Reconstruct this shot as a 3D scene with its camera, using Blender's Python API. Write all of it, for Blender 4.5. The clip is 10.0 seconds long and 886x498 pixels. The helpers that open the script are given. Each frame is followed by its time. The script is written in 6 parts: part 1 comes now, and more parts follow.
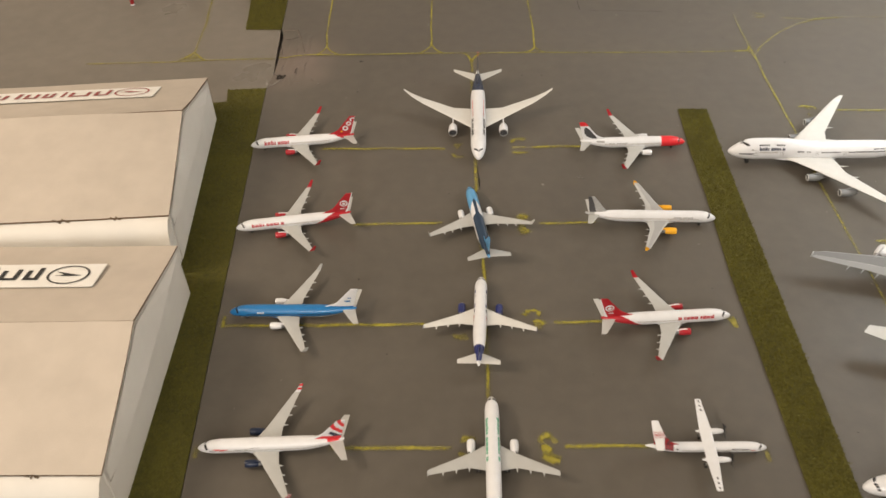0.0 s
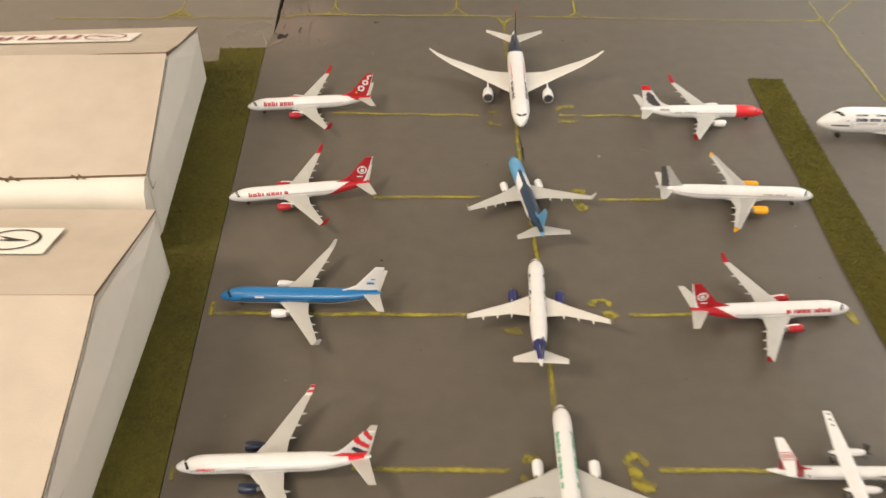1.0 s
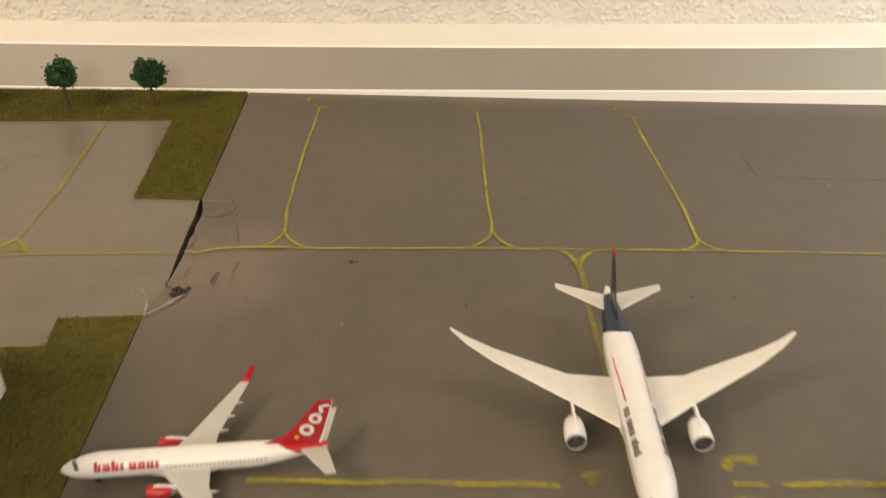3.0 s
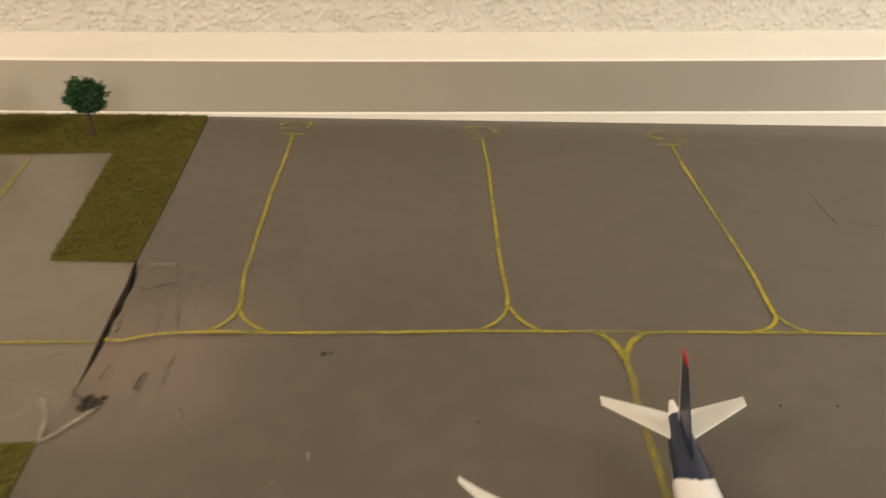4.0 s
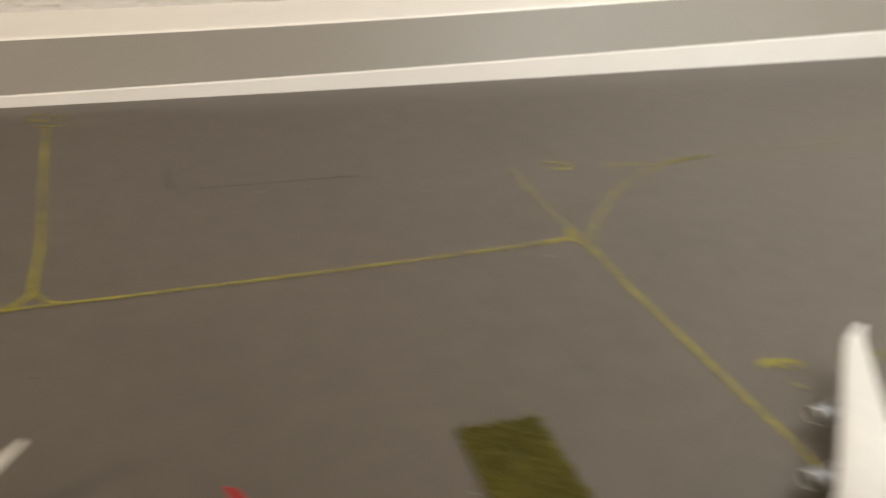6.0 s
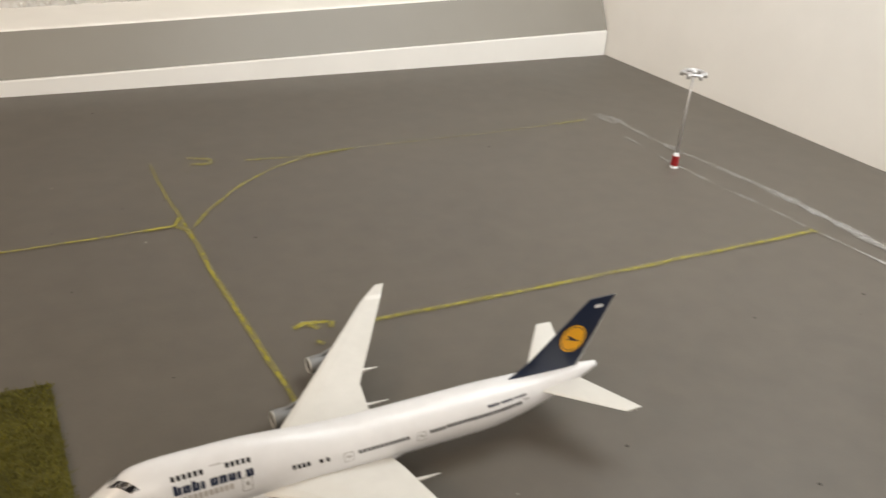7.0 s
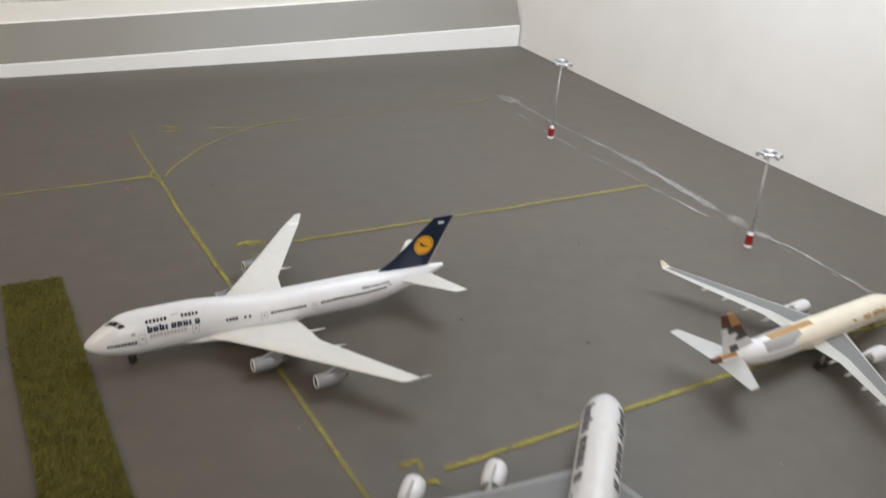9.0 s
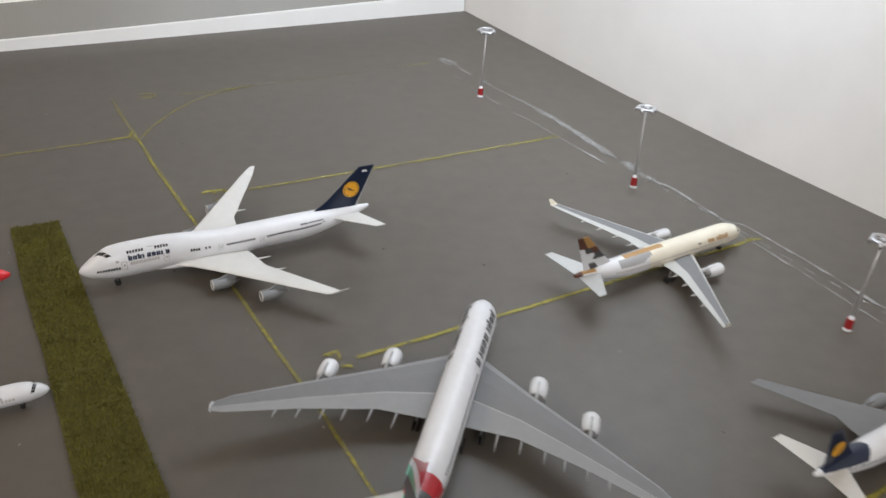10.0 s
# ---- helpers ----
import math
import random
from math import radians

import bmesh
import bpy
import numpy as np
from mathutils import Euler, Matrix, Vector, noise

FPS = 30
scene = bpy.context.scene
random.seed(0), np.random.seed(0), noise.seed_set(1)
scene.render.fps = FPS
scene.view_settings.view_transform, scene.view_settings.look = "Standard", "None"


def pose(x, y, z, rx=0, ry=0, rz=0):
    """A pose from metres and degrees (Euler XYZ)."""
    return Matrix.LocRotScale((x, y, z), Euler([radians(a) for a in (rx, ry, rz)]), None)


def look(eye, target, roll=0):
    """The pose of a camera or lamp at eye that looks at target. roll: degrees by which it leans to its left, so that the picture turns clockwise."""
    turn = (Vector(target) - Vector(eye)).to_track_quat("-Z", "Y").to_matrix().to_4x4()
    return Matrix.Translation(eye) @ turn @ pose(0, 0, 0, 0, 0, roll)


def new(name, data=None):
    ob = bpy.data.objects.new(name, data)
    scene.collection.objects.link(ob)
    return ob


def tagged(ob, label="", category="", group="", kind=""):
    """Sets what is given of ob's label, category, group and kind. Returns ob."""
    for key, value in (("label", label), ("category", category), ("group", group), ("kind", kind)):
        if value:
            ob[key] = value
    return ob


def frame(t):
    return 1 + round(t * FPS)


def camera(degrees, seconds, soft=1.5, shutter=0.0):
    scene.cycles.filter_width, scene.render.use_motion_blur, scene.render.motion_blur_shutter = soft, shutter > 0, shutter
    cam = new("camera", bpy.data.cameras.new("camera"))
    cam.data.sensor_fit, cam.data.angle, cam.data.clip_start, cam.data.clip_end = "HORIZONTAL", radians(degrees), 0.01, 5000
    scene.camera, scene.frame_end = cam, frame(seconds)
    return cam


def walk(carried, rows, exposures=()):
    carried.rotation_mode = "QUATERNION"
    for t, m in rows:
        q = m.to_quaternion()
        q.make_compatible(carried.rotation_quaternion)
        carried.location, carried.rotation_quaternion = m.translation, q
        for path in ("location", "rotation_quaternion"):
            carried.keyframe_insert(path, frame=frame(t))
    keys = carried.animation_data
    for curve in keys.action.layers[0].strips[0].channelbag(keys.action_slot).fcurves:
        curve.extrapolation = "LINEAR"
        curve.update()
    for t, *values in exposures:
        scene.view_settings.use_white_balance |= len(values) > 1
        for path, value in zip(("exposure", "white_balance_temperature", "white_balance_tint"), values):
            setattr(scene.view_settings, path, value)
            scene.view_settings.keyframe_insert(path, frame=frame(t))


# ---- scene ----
cam = camera(54.57, 10.0, soft=1.5, shutter=0.55)
PATH = [
    (0, (0.079, 0.1265, 0.396), (0.0319, 0.5584, -0.0178), -1.77),
    (0.5, (0.0651, 0.1472, 0.3527), (0.0247, 0.5924, -0.0474), -0.73),
    (1, (0.0385, 0.1808, 0.3009), (0.005, 0.6287, -0.0969), 0.55),
    (1.5, (0.0223, 0.2454, 0.2528), (-0.0027, 0.7095, -0.1267), 1.67),
    (2, (0.0167, 0.3417, 0.2147), (-0.0094, 0.8282, -0.1355), 1.33),
    (2.5, (0.0118, 0.4142, 0.2034), (-0.024, 0.9213, -0.1153), 0.52),
    (2.7, (0.0102, 0.4344, 0.1976), (-0.0306, 0.95, -0.1067), 0.20),
    (3.8, (-0.0076, 0.538, 0.1747), (-0.0476, 1.0521, -0.1321), 0.10),
    (4, (-0.0037, 0.5535, 0.1694), (-0.0418, 1.0689, -0.1353), -0.05),
    (4.5, (0.0155, 0.5763, 0.1567), (-0.0071, 1.0962, -0.1419), 0.49),
    (5, (0.038, 0.5841, 0.1515), (0.043, 1.1077, -0.1415), 1.38),
    (5.3, (0.0574, 0.5862, 0.1523), (0.0947, 1.1089, -0.1398), 2.08),
    (5.5, (0.074, 0.5809, 0.1452), (0.1425, 1.1026, -0.1431), 2.36),
    (5.6, (0.0866, 0.576, 0.144), (0.1722, 1.0948, -0.145), 2.61),
    (5.8, (0.1202, 0.5655, 0.149), (0.2286, 1.0758, -0.1474), 2.53),
    (5.9, (0.1353, 0.5574, 0.1545), (0.2639, 1.0597, -0.1475), 2.44),
    (6, (0.1535, 0.5489, 0.1515), (0.298, 1.0507, -0.1439), 2.87),
    (6.1, (0.1717, 0.5362, 0.1651), (0.3227, 1.0294, -0.1413), 1.45),
    (6.2, (0.1858, 0.5292, 0.1567), (0.3604, 1.0226, -0.1366), 2.78),
    (7.3, (0.25, 0.4799, 0.1596), (0.4787, 0.9588, -0.1202), 4.25),
    (7.5, (0.2504, 0.4762, 0.1664), (0.4793, 0.9561, -0.1116), 4.42),
    (8, (0.249, 0.4549, 0.1699), (0.4782, 0.9364, -0.105), 4.53),
    (8.5, (0.2418, 0.4167, 0.187), (0.4774, 0.8939, -0.0901), 4.97),
    (9, (0.2339, 0.3781, 0.1929), (0.4707, 0.8481, -0.0952), 5.32),
    (9.5, (0.2257, 0.3361, 0.2075), (0.4698, 0.7943, -0.0932), 5.26),
    (10, (0.2322, 0.295, 0.231), (0.4672, 0.7478, -0.0847), 4.60),
]
walk(cam, [(t, look(eye, target, roll)) for t, eye, target, roll in PATH], [(0, -0.40, 6750, 10), (1.5, 0.0, 6950, 10), (2.0, 0.05, 6950, 10), (2.5, -0.13, 7500, 10), (4, -0.46, 7800, 10), (5, -0.52, 7900, 10), (6, -0.72, 7050, 10), (7.3, -0.82, 6850, 10), (8.0, -0.86, 6600, 10), (8.5, -0.84, 6300, 10), (9.2, -0.92, 6150, 10), (10, -0.86, 5950, 10)])

# ---- light ----
world = bpy.data.worlds.new("room_air")
world.use_nodes = True
world.node_tree.nodes["Background"].inputs["Color"].default_value = (0.9, 0.92, 1.0, 1)
world.node_tree.nodes["Background"].inputs["Strength"].default_value = 0.02
scene.world = world


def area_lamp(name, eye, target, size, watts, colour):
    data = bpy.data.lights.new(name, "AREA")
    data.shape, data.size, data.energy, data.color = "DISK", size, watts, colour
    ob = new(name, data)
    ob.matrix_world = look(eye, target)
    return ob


# Unseen broad warm fill, added beside the warm lamp that sets the shadows.
area_lamp("fill_light_warm", (-0.70, -0.40, 1.55), (0.0, 0.6, 0.0), 0.6, 8.0, (1.0, 0.82, 0.63))
area_lamp("standard_lamp_warm", (-0.95, 0.25, 0.88), (0.0, 0.65, 0.0), 0.36, 12.5, (1.0, 0.83, 0.65))
# Added soft white fill from behind the camera; no such lamp is known.
area_lamp("fill_light_white", (-0.02, -1.00, 0.80), (0.3, 0.7, 0.0), 0.7, 16.0, (1.0, 0.94, 0.87))
# Unseen cool light, placed and tuned to brighten corner and wall; its fixture is unknown.
area_lamp("corner_light_cool", (0.54, 0.70, 0.34), (0.56, 0.92, 0.0), 0.30, 2.6, (0.88, 0.95, 1.0))

# ---- materials ----


def material(name, colour, rough=0.5, metal=0.0, vary=0.08, scale=120.0, bump=0.0, bump_scale=800.0, coat=0.0, rough_vary=0.08, second=None):
    """A surface with two scales of variation in its colour, gloss and relief."""
    m = bpy.data.materials.new(name)
    m.use_nodes = True
    nt = m.node_tree
    bsdf = nt.nodes["Principled BSDF"]
    coord = nt.nodes.new("ShaderNodeTexCoord")
    big, fine = nt.nodes.new("ShaderNodeTexNoise"), nt.nodes.new("ShaderNodeTexNoise")
    big.inputs["Scale"].default_value, fine.inputs["Scale"].default_value = scale * 0.12, scale
    big.inputs["Detail"].default_value, fine.inputs["Detail"].default_value = 4, 6
    for n in (big, fine):
        nt.links.new(coord.outputs["Object"], n.inputs["Vector"])
    mix = nt.nodes.new("ShaderNodeMath")
    mix.operation = "MULTIPLY_ADD"
    mix.inputs[1].default_value = 0.5
    nt.links.new(big.outputs["Fac"], mix.inputs[0])
    half = nt.nodes.new("ShaderNodeMath")
    half.operation, half.inputs[1].default_value = "MULTIPLY", 0.5
    nt.links.new(fine.outputs["Fac"], half.inputs[0])
    nt.links.new(half.outputs[0], mix.inputs[2])
    ramp = nt.nodes.new("ShaderNodeValToRGB")
    ramp.color_ramp.elements[0].position, ramp.color_ramp.elements[1].position = 0.32, 0.68
    other = second or colour
    ramp.color_ramp.elements[0].color = (*[c * (1 - vary) for c in colour], 1)
    ramp.color_ramp.elements[1].color = (*[min(c * (1 + vary), 1.0) for c in other], 1)
    nt.links.new(mix.outputs[0], ramp.inputs["Fac"])
    nt.links.new(ramp.outputs["Color"], bsdf.inputs["Base Color"])
    gloss = nt.nodes.new("ShaderNodeMapRange")
    gloss.inputs["To Min"].default_value, gloss.inputs["To Max"].default_value = max(rough - rough_vary, 0.02), min(rough + rough_vary, 1)
    nt.links.new(big.outputs["Fac"], gloss.inputs["Value"])
    nt.links.new(gloss.outputs["Result"], bsdf.inputs["Roughness"])
    bsdf.inputs["Metallic"].default_value = metal
    bsdf.inputs["Coat Weight"].default_value = coat
    if bump:
        relief = nt.nodes.new("ShaderNodeTexNoise")
        relief.inputs["Scale"].default_value, relief.inputs["Detail"].default_value = bump_scale, 5
        nt.links.new(coord.outputs["Object"], relief.inputs["Vector"])
        node = nt.nodes.new("ShaderNodeBump")
        node.inputs["Strength"].default_value, node.inputs["Distance"].default_value = bump, 0.001
        nt.links.new(relief.outputs["Fac"], node.inputs["Height"])
        nt.links.new(node.outputs["Normal"], bsdf.inputs["Normal"])
    return m


def paint(name, colour, rough=0.32):
    return material(name, colour, rough=rough, vary=0.05, scale=260, rough_vary=0.06, bump=0.03, bump_scale=1500, coat=0.15)


MAT = {
    "white": paint("aircraft_white", (0.74, 0.75, 0.775)),
    "cream": paint("aircraft_cream", (0.80, 0.75, 0.62)),
    "offwhite": paint("aircraft_wing_white", (0.66, 0.655, 0.63)),
    "wing": paint("aircraft_wing_grey", (0.50, 0.50, 0.48), 0.4),
    "wing_light": paint("aircraft_wing_light", (0.46, 0.465, 0.455), 0.4),
    "wing_mid": material("aircraft_wing_mid", (0.275, 0.28, 0.283), rough=0.6, vary=0.06, scale=260, bump=0.03, bump_scale=1500),
    "wing_dark": material("aircraft_wing_dark", (0.185, 0.187, 0.192), rough=0.62, vary=0.06, scale=260, bump=0.03, bump_scale=1500),
    "grey": paint("aircraft_grey", (0.36, 0.36, 0.36), 0.4),
    "dark_grey": paint("aircraft_dark_grey", (0.07, 0.07, 0.075), 0.45),
    "red": paint("aircraft_red", (0.42, 0.014, 0.024)),
    "bright_red": paint("aircraft_bright_red", (0.70, 0.025, 0.035)),
    "navy": paint("aircraft_navy", (0.006, 0.015, 0.045)),
    "blue": paint("aircraft_blue", (0.010, 0.165, 0.43)),
    "sky": paint("aircraft_light_blue", (0.10, 0.33, 0.60)),
    "royal": paint("aircraft_royal_blue", (0.012, 0.020, 0.13)),
    "deep_blue": paint("aircraft_deep_blue", (0.006, 0.030, 0.070)),
    "yellow": paint("aircraft_yellow", (0.85, 0.42, 0.02)),
    "gold": paint("aircraft_gold", (0.42, 0.24, 0.08)),
    "brown": paint("aircraft_brown", (0.10, 0.04, 0.025)),
    "green": paint("aircraft_green", (0.10, 0.42, 0.27)),
    "glass": material("cockpit_glass", (0.012, 0.012, 0.016), rough=0.12, vary=0.2, scale=300),
    "window": material("cabin_window", (0.03, 0.03, 0.035), rough=0.2, vary=0.2, scale=300),
    "pale_window": material("cabin_window_pale", (0.48, 0.46, 0.44), rough=0.3, vary=0.2, scale=300),
    "metal": material("bare_metal", (0.62, 0.62, 0.63), rough=0.28, metal=1.0, vary=0.1, scale=300),
    "alu": material("grey_nacelle", (0.24, 0.25, 0.26), rough=0.45, metal=0.2, vary=0.08, scale=300),
    "lamp_red": paint("lamp_foot_red", (0.30, 0.012, 0.016), 0.4),
    "tyre": material("tyre_rubber", (0.02, 0.02, 0.02), rough=0.7, vary=0.2, scale=300),
    "gear": material("gear_grey", (0.25, 0.25, 0.25), rough=0.5, vary=0.2, scale=300),
    "prop": material("propeller_black", (0.02, 0.02, 0.02), rough=0.5, vary=0.2, scale=300),
    "yellow_line": material("yellow_marker", (0.47, 0.415, 0.036), rough=0.6, vary=0.25, scale=420, bump=0.2, bump_scale=900, second=(0.25, 0.218, 0.045)),
    "white_line": material("white_marker", (0.55, 0.55, 0.54), rough=0.6, vary=0.3, scale=420, second=(0.34, 0.33, 0.32)),
    "mast": material("lamp_mast_grey", (0.55, 0.55, 0.56), rough=0.35, metal=0.5, vary=0.08, scale=300),
    "chrome": material("lamp_chrome", (0.55, 0.55, 0.57), rough=0.34, metal=0.7, vary=0.05, scale=300),
    "table": material("white_table", (0.86, 0.85, 0.83), rough=0.35, vary=0.04, scale=30, bump=0.05),
    "ledge": material("white_ledge", (0.87, 0.85, 0.81), rough=0.4, vary=0.05, scale=30, bump=0.06),
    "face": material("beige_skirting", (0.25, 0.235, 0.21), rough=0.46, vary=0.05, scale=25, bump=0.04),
    "scar": material("rubbed_filler", (0.135, 0.110, 0.092), rough=0.6, vary=0.15, scale=200, bump=0.2),
    "wall": material("white_wall", (0.86, 0.85, 0.83), rough=0.6, vary=0.05, scale=25, bump=0.10, bump_scale=160),
    "room": material("room_paint", (0.62, 0.60, 0.57), rough=0.9, vary=0.05, scale=12),
    "woodchip": material("woodchip_wallpaper", (0.62, 0.605, 0.585), rough=0.85, vary=0.06, scale=60, bump=0.4, bump_scale=700),
    "roof": material("beige_card", (0.50, 0.443, 0.382), rough=0.75, vary=0.10, scale=60, bump=0.12, bump_scale=1200),
    "card": material("white_card", (0.72, 0.70, 0.66), rough=0.65, vary=0.05, scale=60, bump=0.08, bump_scale=1200),
    "paper": material("paper_label", (0.82, 0.81, 0.78), rough=0.6, vary=0.03, scale=60),
    # Brown of cut card; also paints the shadow under the gable flaps.
    "edge": material("card_edge_flap_shade", (0.16, 0.11, 0.07), rough=0.8, vary=0.2, scale=200),
    "trunk": material("tree_trunk", (0.07, 0.035, 0.02), rough=0.8, vary=0.3, scale=500),
    "ink_red": material("ink_dark_red", (0.31, 0.07, 0.07), rough=0.6, vary=0.1, scale=200),
    "ink_black": material("ink_black", (0.02, 0.02, 0.022), rough=0.6, vary=0.1, scale=200),
    # Dark for broken filler and for shade painted into the board joint.
    "crack": material("gap_shade_filler_dark", (0.03, 0.024, 0.02), rough=0.9, vary=0.3, scale=300),
    "debris": material("light_crumbs", (0.27, 0.25, 0.23), rough=0.8, vary=0.2, scale=300),
    "chalk": material("pale_filler_dust", (0.30, 0.28, 0.255), rough=0.8, vary=0.25, scale=300),
    "soot": material("dark_scuff", (0.035, 0.029, 0.024), rough=0.8, vary=0.3, scale=300),
    "dirt": material("dark_crumbs", (0.035, 0.03, 0.025), rough=0.8, vary=0.2, scale=300),
}


def island_material(name, dark, light, rough):
    """Many small pieces in one mesh, each with its own shade."""
    m = bpy.data.materials.new(name)
    m.use_nodes = True
    nt = m.node_tree
    bsdf = nt.nodes["Principled BSDF"]
    geo, ramp = nt.nodes.new("ShaderNodeNewGeometry"), nt.nodes.new("ShaderNodeValToRGB")
    ramp.color_ramp.elements[0].color, ramp.color_ramp.elements[1].color = (*dark, 1), (*light, 1)
    nt.links.new(geo.outputs["Random Per Island"], ramp.inputs["Fac"])
    coord, noise_node = nt.nodes.new("ShaderNodeTexCoord"), nt.nodes.new("ShaderNodeTexNoise")
    noise_node.inputs["Scale"].default_value, noise_node.inputs["Detail"].default_value = 75, 4
    nt.links.new(coord.outputs["Object"], noise_node.inputs["Vector"])
    mix = nt.nodes.new("ShaderNodeMix")
    mix.data_type, mix.blend_type = "RGBA", "MULTIPLY"
    mix.inputs["Factor"].default_value = 0.55
    nt.links.new(ramp.outputs["Color"], mix.inputs["A"])
    nt.links.new(noise_node.outputs["Fac"], mix.inputs["B"])
    nt.links.new(mix.outputs["Result"], bsdf.inputs["Base Color"])
    bsdf.inputs["Roughness"].default_value = rough
    return m


def worn_ink(m, grain):
    """Marker ink on a rough board: thin where the ink attribute is low, and broken by grain."""
    nt = m.node_tree
    bsdf = nt.nodes["Principled BSDF"]
    attr, coord, speck = nt.nodes.new("ShaderNodeAttribute"), nt.nodes.new("ShaderNodeTexCoord"), nt.nodes.new("ShaderNodeTexNoise")
    attr.attribute_name = "ink"
    speck.inputs["Scale"].default_value, speck.inputs["Detail"].default_value = grain, 6
    nt.links.new(coord.outputs["Object"], speck.inputs["Vector"])
    add, fade = nt.nodes.new("ShaderNodeMath"), nt.nodes.new("ShaderNodeMapRange")
    add.operation = "ADD"
    nt.links.new(attr.outputs["Fac"], add.inputs[0])
    nt.links.new(speck.outputs["Fac"], add.inputs[1])
    fade.inputs["From Min"].default_value, fade.inputs["From Max"].default_value = 0.55, 1.45
    fade.inputs["To Min"].default_value, fade.inputs["To Max"].default_value = 0.0, 0.94
    nt.links.new(add.outputs[0], fade.inputs["Value"])
    nt.links.new(fade.outputs["Result"], bsdf.inputs["Alpha"])


for key in ("yellow_line", "white_line", "chalk", "soot"):
    worn_ink(MAT[key], 380)

MAT["grass"] = island_material("grass_fibre", (0.128, 0.116, 0.013), (0.198, 0.176, 0.018), 0.9)
MAT["leaf"] = island_material("tree_foliage", (0.012, 0.052, 0.016), (0.035, 0.15, 0.045), 0.7)
MAT["grass_base"] = material("grass_mat_base", (0.085, 0.078, 0.010), rough=0.9, vary=0.35, scale=300, bump=0.6, bump_scale=900)


def apron_material(name, spot):
    """Grey painted board: slow smears, fine grain and, round spot, a rubbed brownish repair."""
    m = material(name, (0.1010, 0.0885, 0.0730), rough=0.45, vary=0.13, scale=90, bump=0.05, bump_scale=900, rough_vary=0.10)
    nt = m.node_tree
    bsdf = nt.nodes["Principled BSDF"]
    link = bsdf.inputs["Base Color"].links[0]
    plain = link.from_socket
    coord = nt.nodes.new("ShaderNodeTexCoord")
    warp = nt.nodes.new("ShaderNodeTexNoise")
    warp.inputs["Scale"].default_value, warp.inputs["Detail"].default_value = 45, 5
    nt.links.new(coord.outputs["Object"], warp.inputs["Vector"])
    place = nt.nodes.new("ShaderNodeVectorMath")
    place.operation, place.inputs[1].default_value = "DISTANCE", spot
    nt.links.new(coord.outputs["Object"], place.inputs[0])
    add = nt.nodes.new("ShaderNodeMath")
    add.operation, add.inputs[1].default_value = "MULTIPLY_ADD", 0.055
    nt.links.new(warp.outputs["Fac"], add.inputs[0])
    nt.links.new(place.outputs["Value"], add.inputs[2])
    ring = nt.nodes.new("ShaderNodeMapRange")
    ring.inputs["From Min"].default_value, ring.inputs["From Max"].default_value = 0.040, 0.078
    ring.inputs["To Min"].default_value, ring.inputs["To Max"].default_value = 0.8, 0.0
    nt.links.new(add.outputs[0], ring.inputs["Value"])
    mix = nt.nodes.new("ShaderNodeMix")
    mix.data_type = "RGBA"
    mix.inputs["B"].default_value = (0.180, 0.142, 0.121, 1)
    nt.links.new(ring.outputs["Result"], mix.inputs["Factor"])
    nt.links.new(plain, mix.inputs["A"])
    nt.links.new(mix.outputs["Result"], bsdf.inputs["Base Color"])
    return m


MAT["apron"] = apron_material("apron_grey_paint", (-0.116, 0.765, 0.0))
MAT["apron_left"] = material("taxiway_grey_paint", (0.172, 0.152, 0.128), rough=0.31, vary=0.12, scale=80, bump=0.12, bump_scale=900, rough_vary=0.1)

# ---- mesh helpers ----


def mesh_of(name, verts, faces, mats, face_mats=None, smooth=False):
    me = bpy.data.meshes.new(name)
    me.from_pydata([tuple(v) for v in verts], [], faces)
    for k in mats:
        me.materials.append(MAT[k])
    if face_mats is not None:
        me.polygons.foreach_set("material_index", face_mats)
    if smooth:
        me.polygons.foreach_set("use_smooth", [True] * len(me.polygons))
    me.update()
    return me


def part(name, verts, faces, mats, parent=None, label="", face_mats=None, smooth=False):
    if isinstance(mats, str):
        mats = [mats]
    ob = new(name, mesh_of(name, verts, faces, mats, face_mats, smooth))
    ob.parent = parent
    return tagged(ob, label)


def empty(name, m, label, category, group=""):
    ob = new(name)
    ob.empty_display_size = 0.01
    ob.matrix_basis = m
    return tagged(ob, label, category, group)


def prism(outline, z0, z1):
    """A flat plate over an outline, counter-clockwise."""
    n = len(outline)
    verts = [(x, y, z0) for x, y in outline] + [(x, y, z1) for x, y in outline]
    faces = [tuple(range(n - 1, -1, -1)), tuple(range(n, 2 * n))]
    faces += [(i, (i + 1) % n, n + (i + 1) % n, n + i) for i in range(n)]
    return verts, faces


def join(pieces):
    verts, faces = [], []
    for v, f in pieces:
        k = len(verts)
        verts += list(v)
        faces += [tuple(i + k for i in q) for q in f]
    return verts, faces


def revolve(profile, n=20, axis="x", centre=(0, 0, 0), ends=True):
    """profile: (along, radius) pairs; turned about the axis through centre."""
    verts, faces = [], []
    for a, r in profile:
        for i in range(n):
            c, s = math.cos(2 * math.pi * i / n) * r, math.sin(2 * math.pi * i / n) * r
            v = {"x": (a, c, s), "z": (c, s, a), "y": (s, a, c)}[axis]
            verts.append((v[0] + centre[0], v[1] + centre[1], v[2] + centre[2]))
    for k in range(len(profile) - 1):
        for i in range(n):
            j = (i + 1) % n
            faces.append((k * n + i, k * n + j, (k + 1) * n + j, (k + 1) * n + i))
    if ends:
        faces.append(tuple(range(n - 1, -1, -1)))
        faces.append(tuple((len(profile) - 1) * n + i for i in range(n)))
    return verts, faces


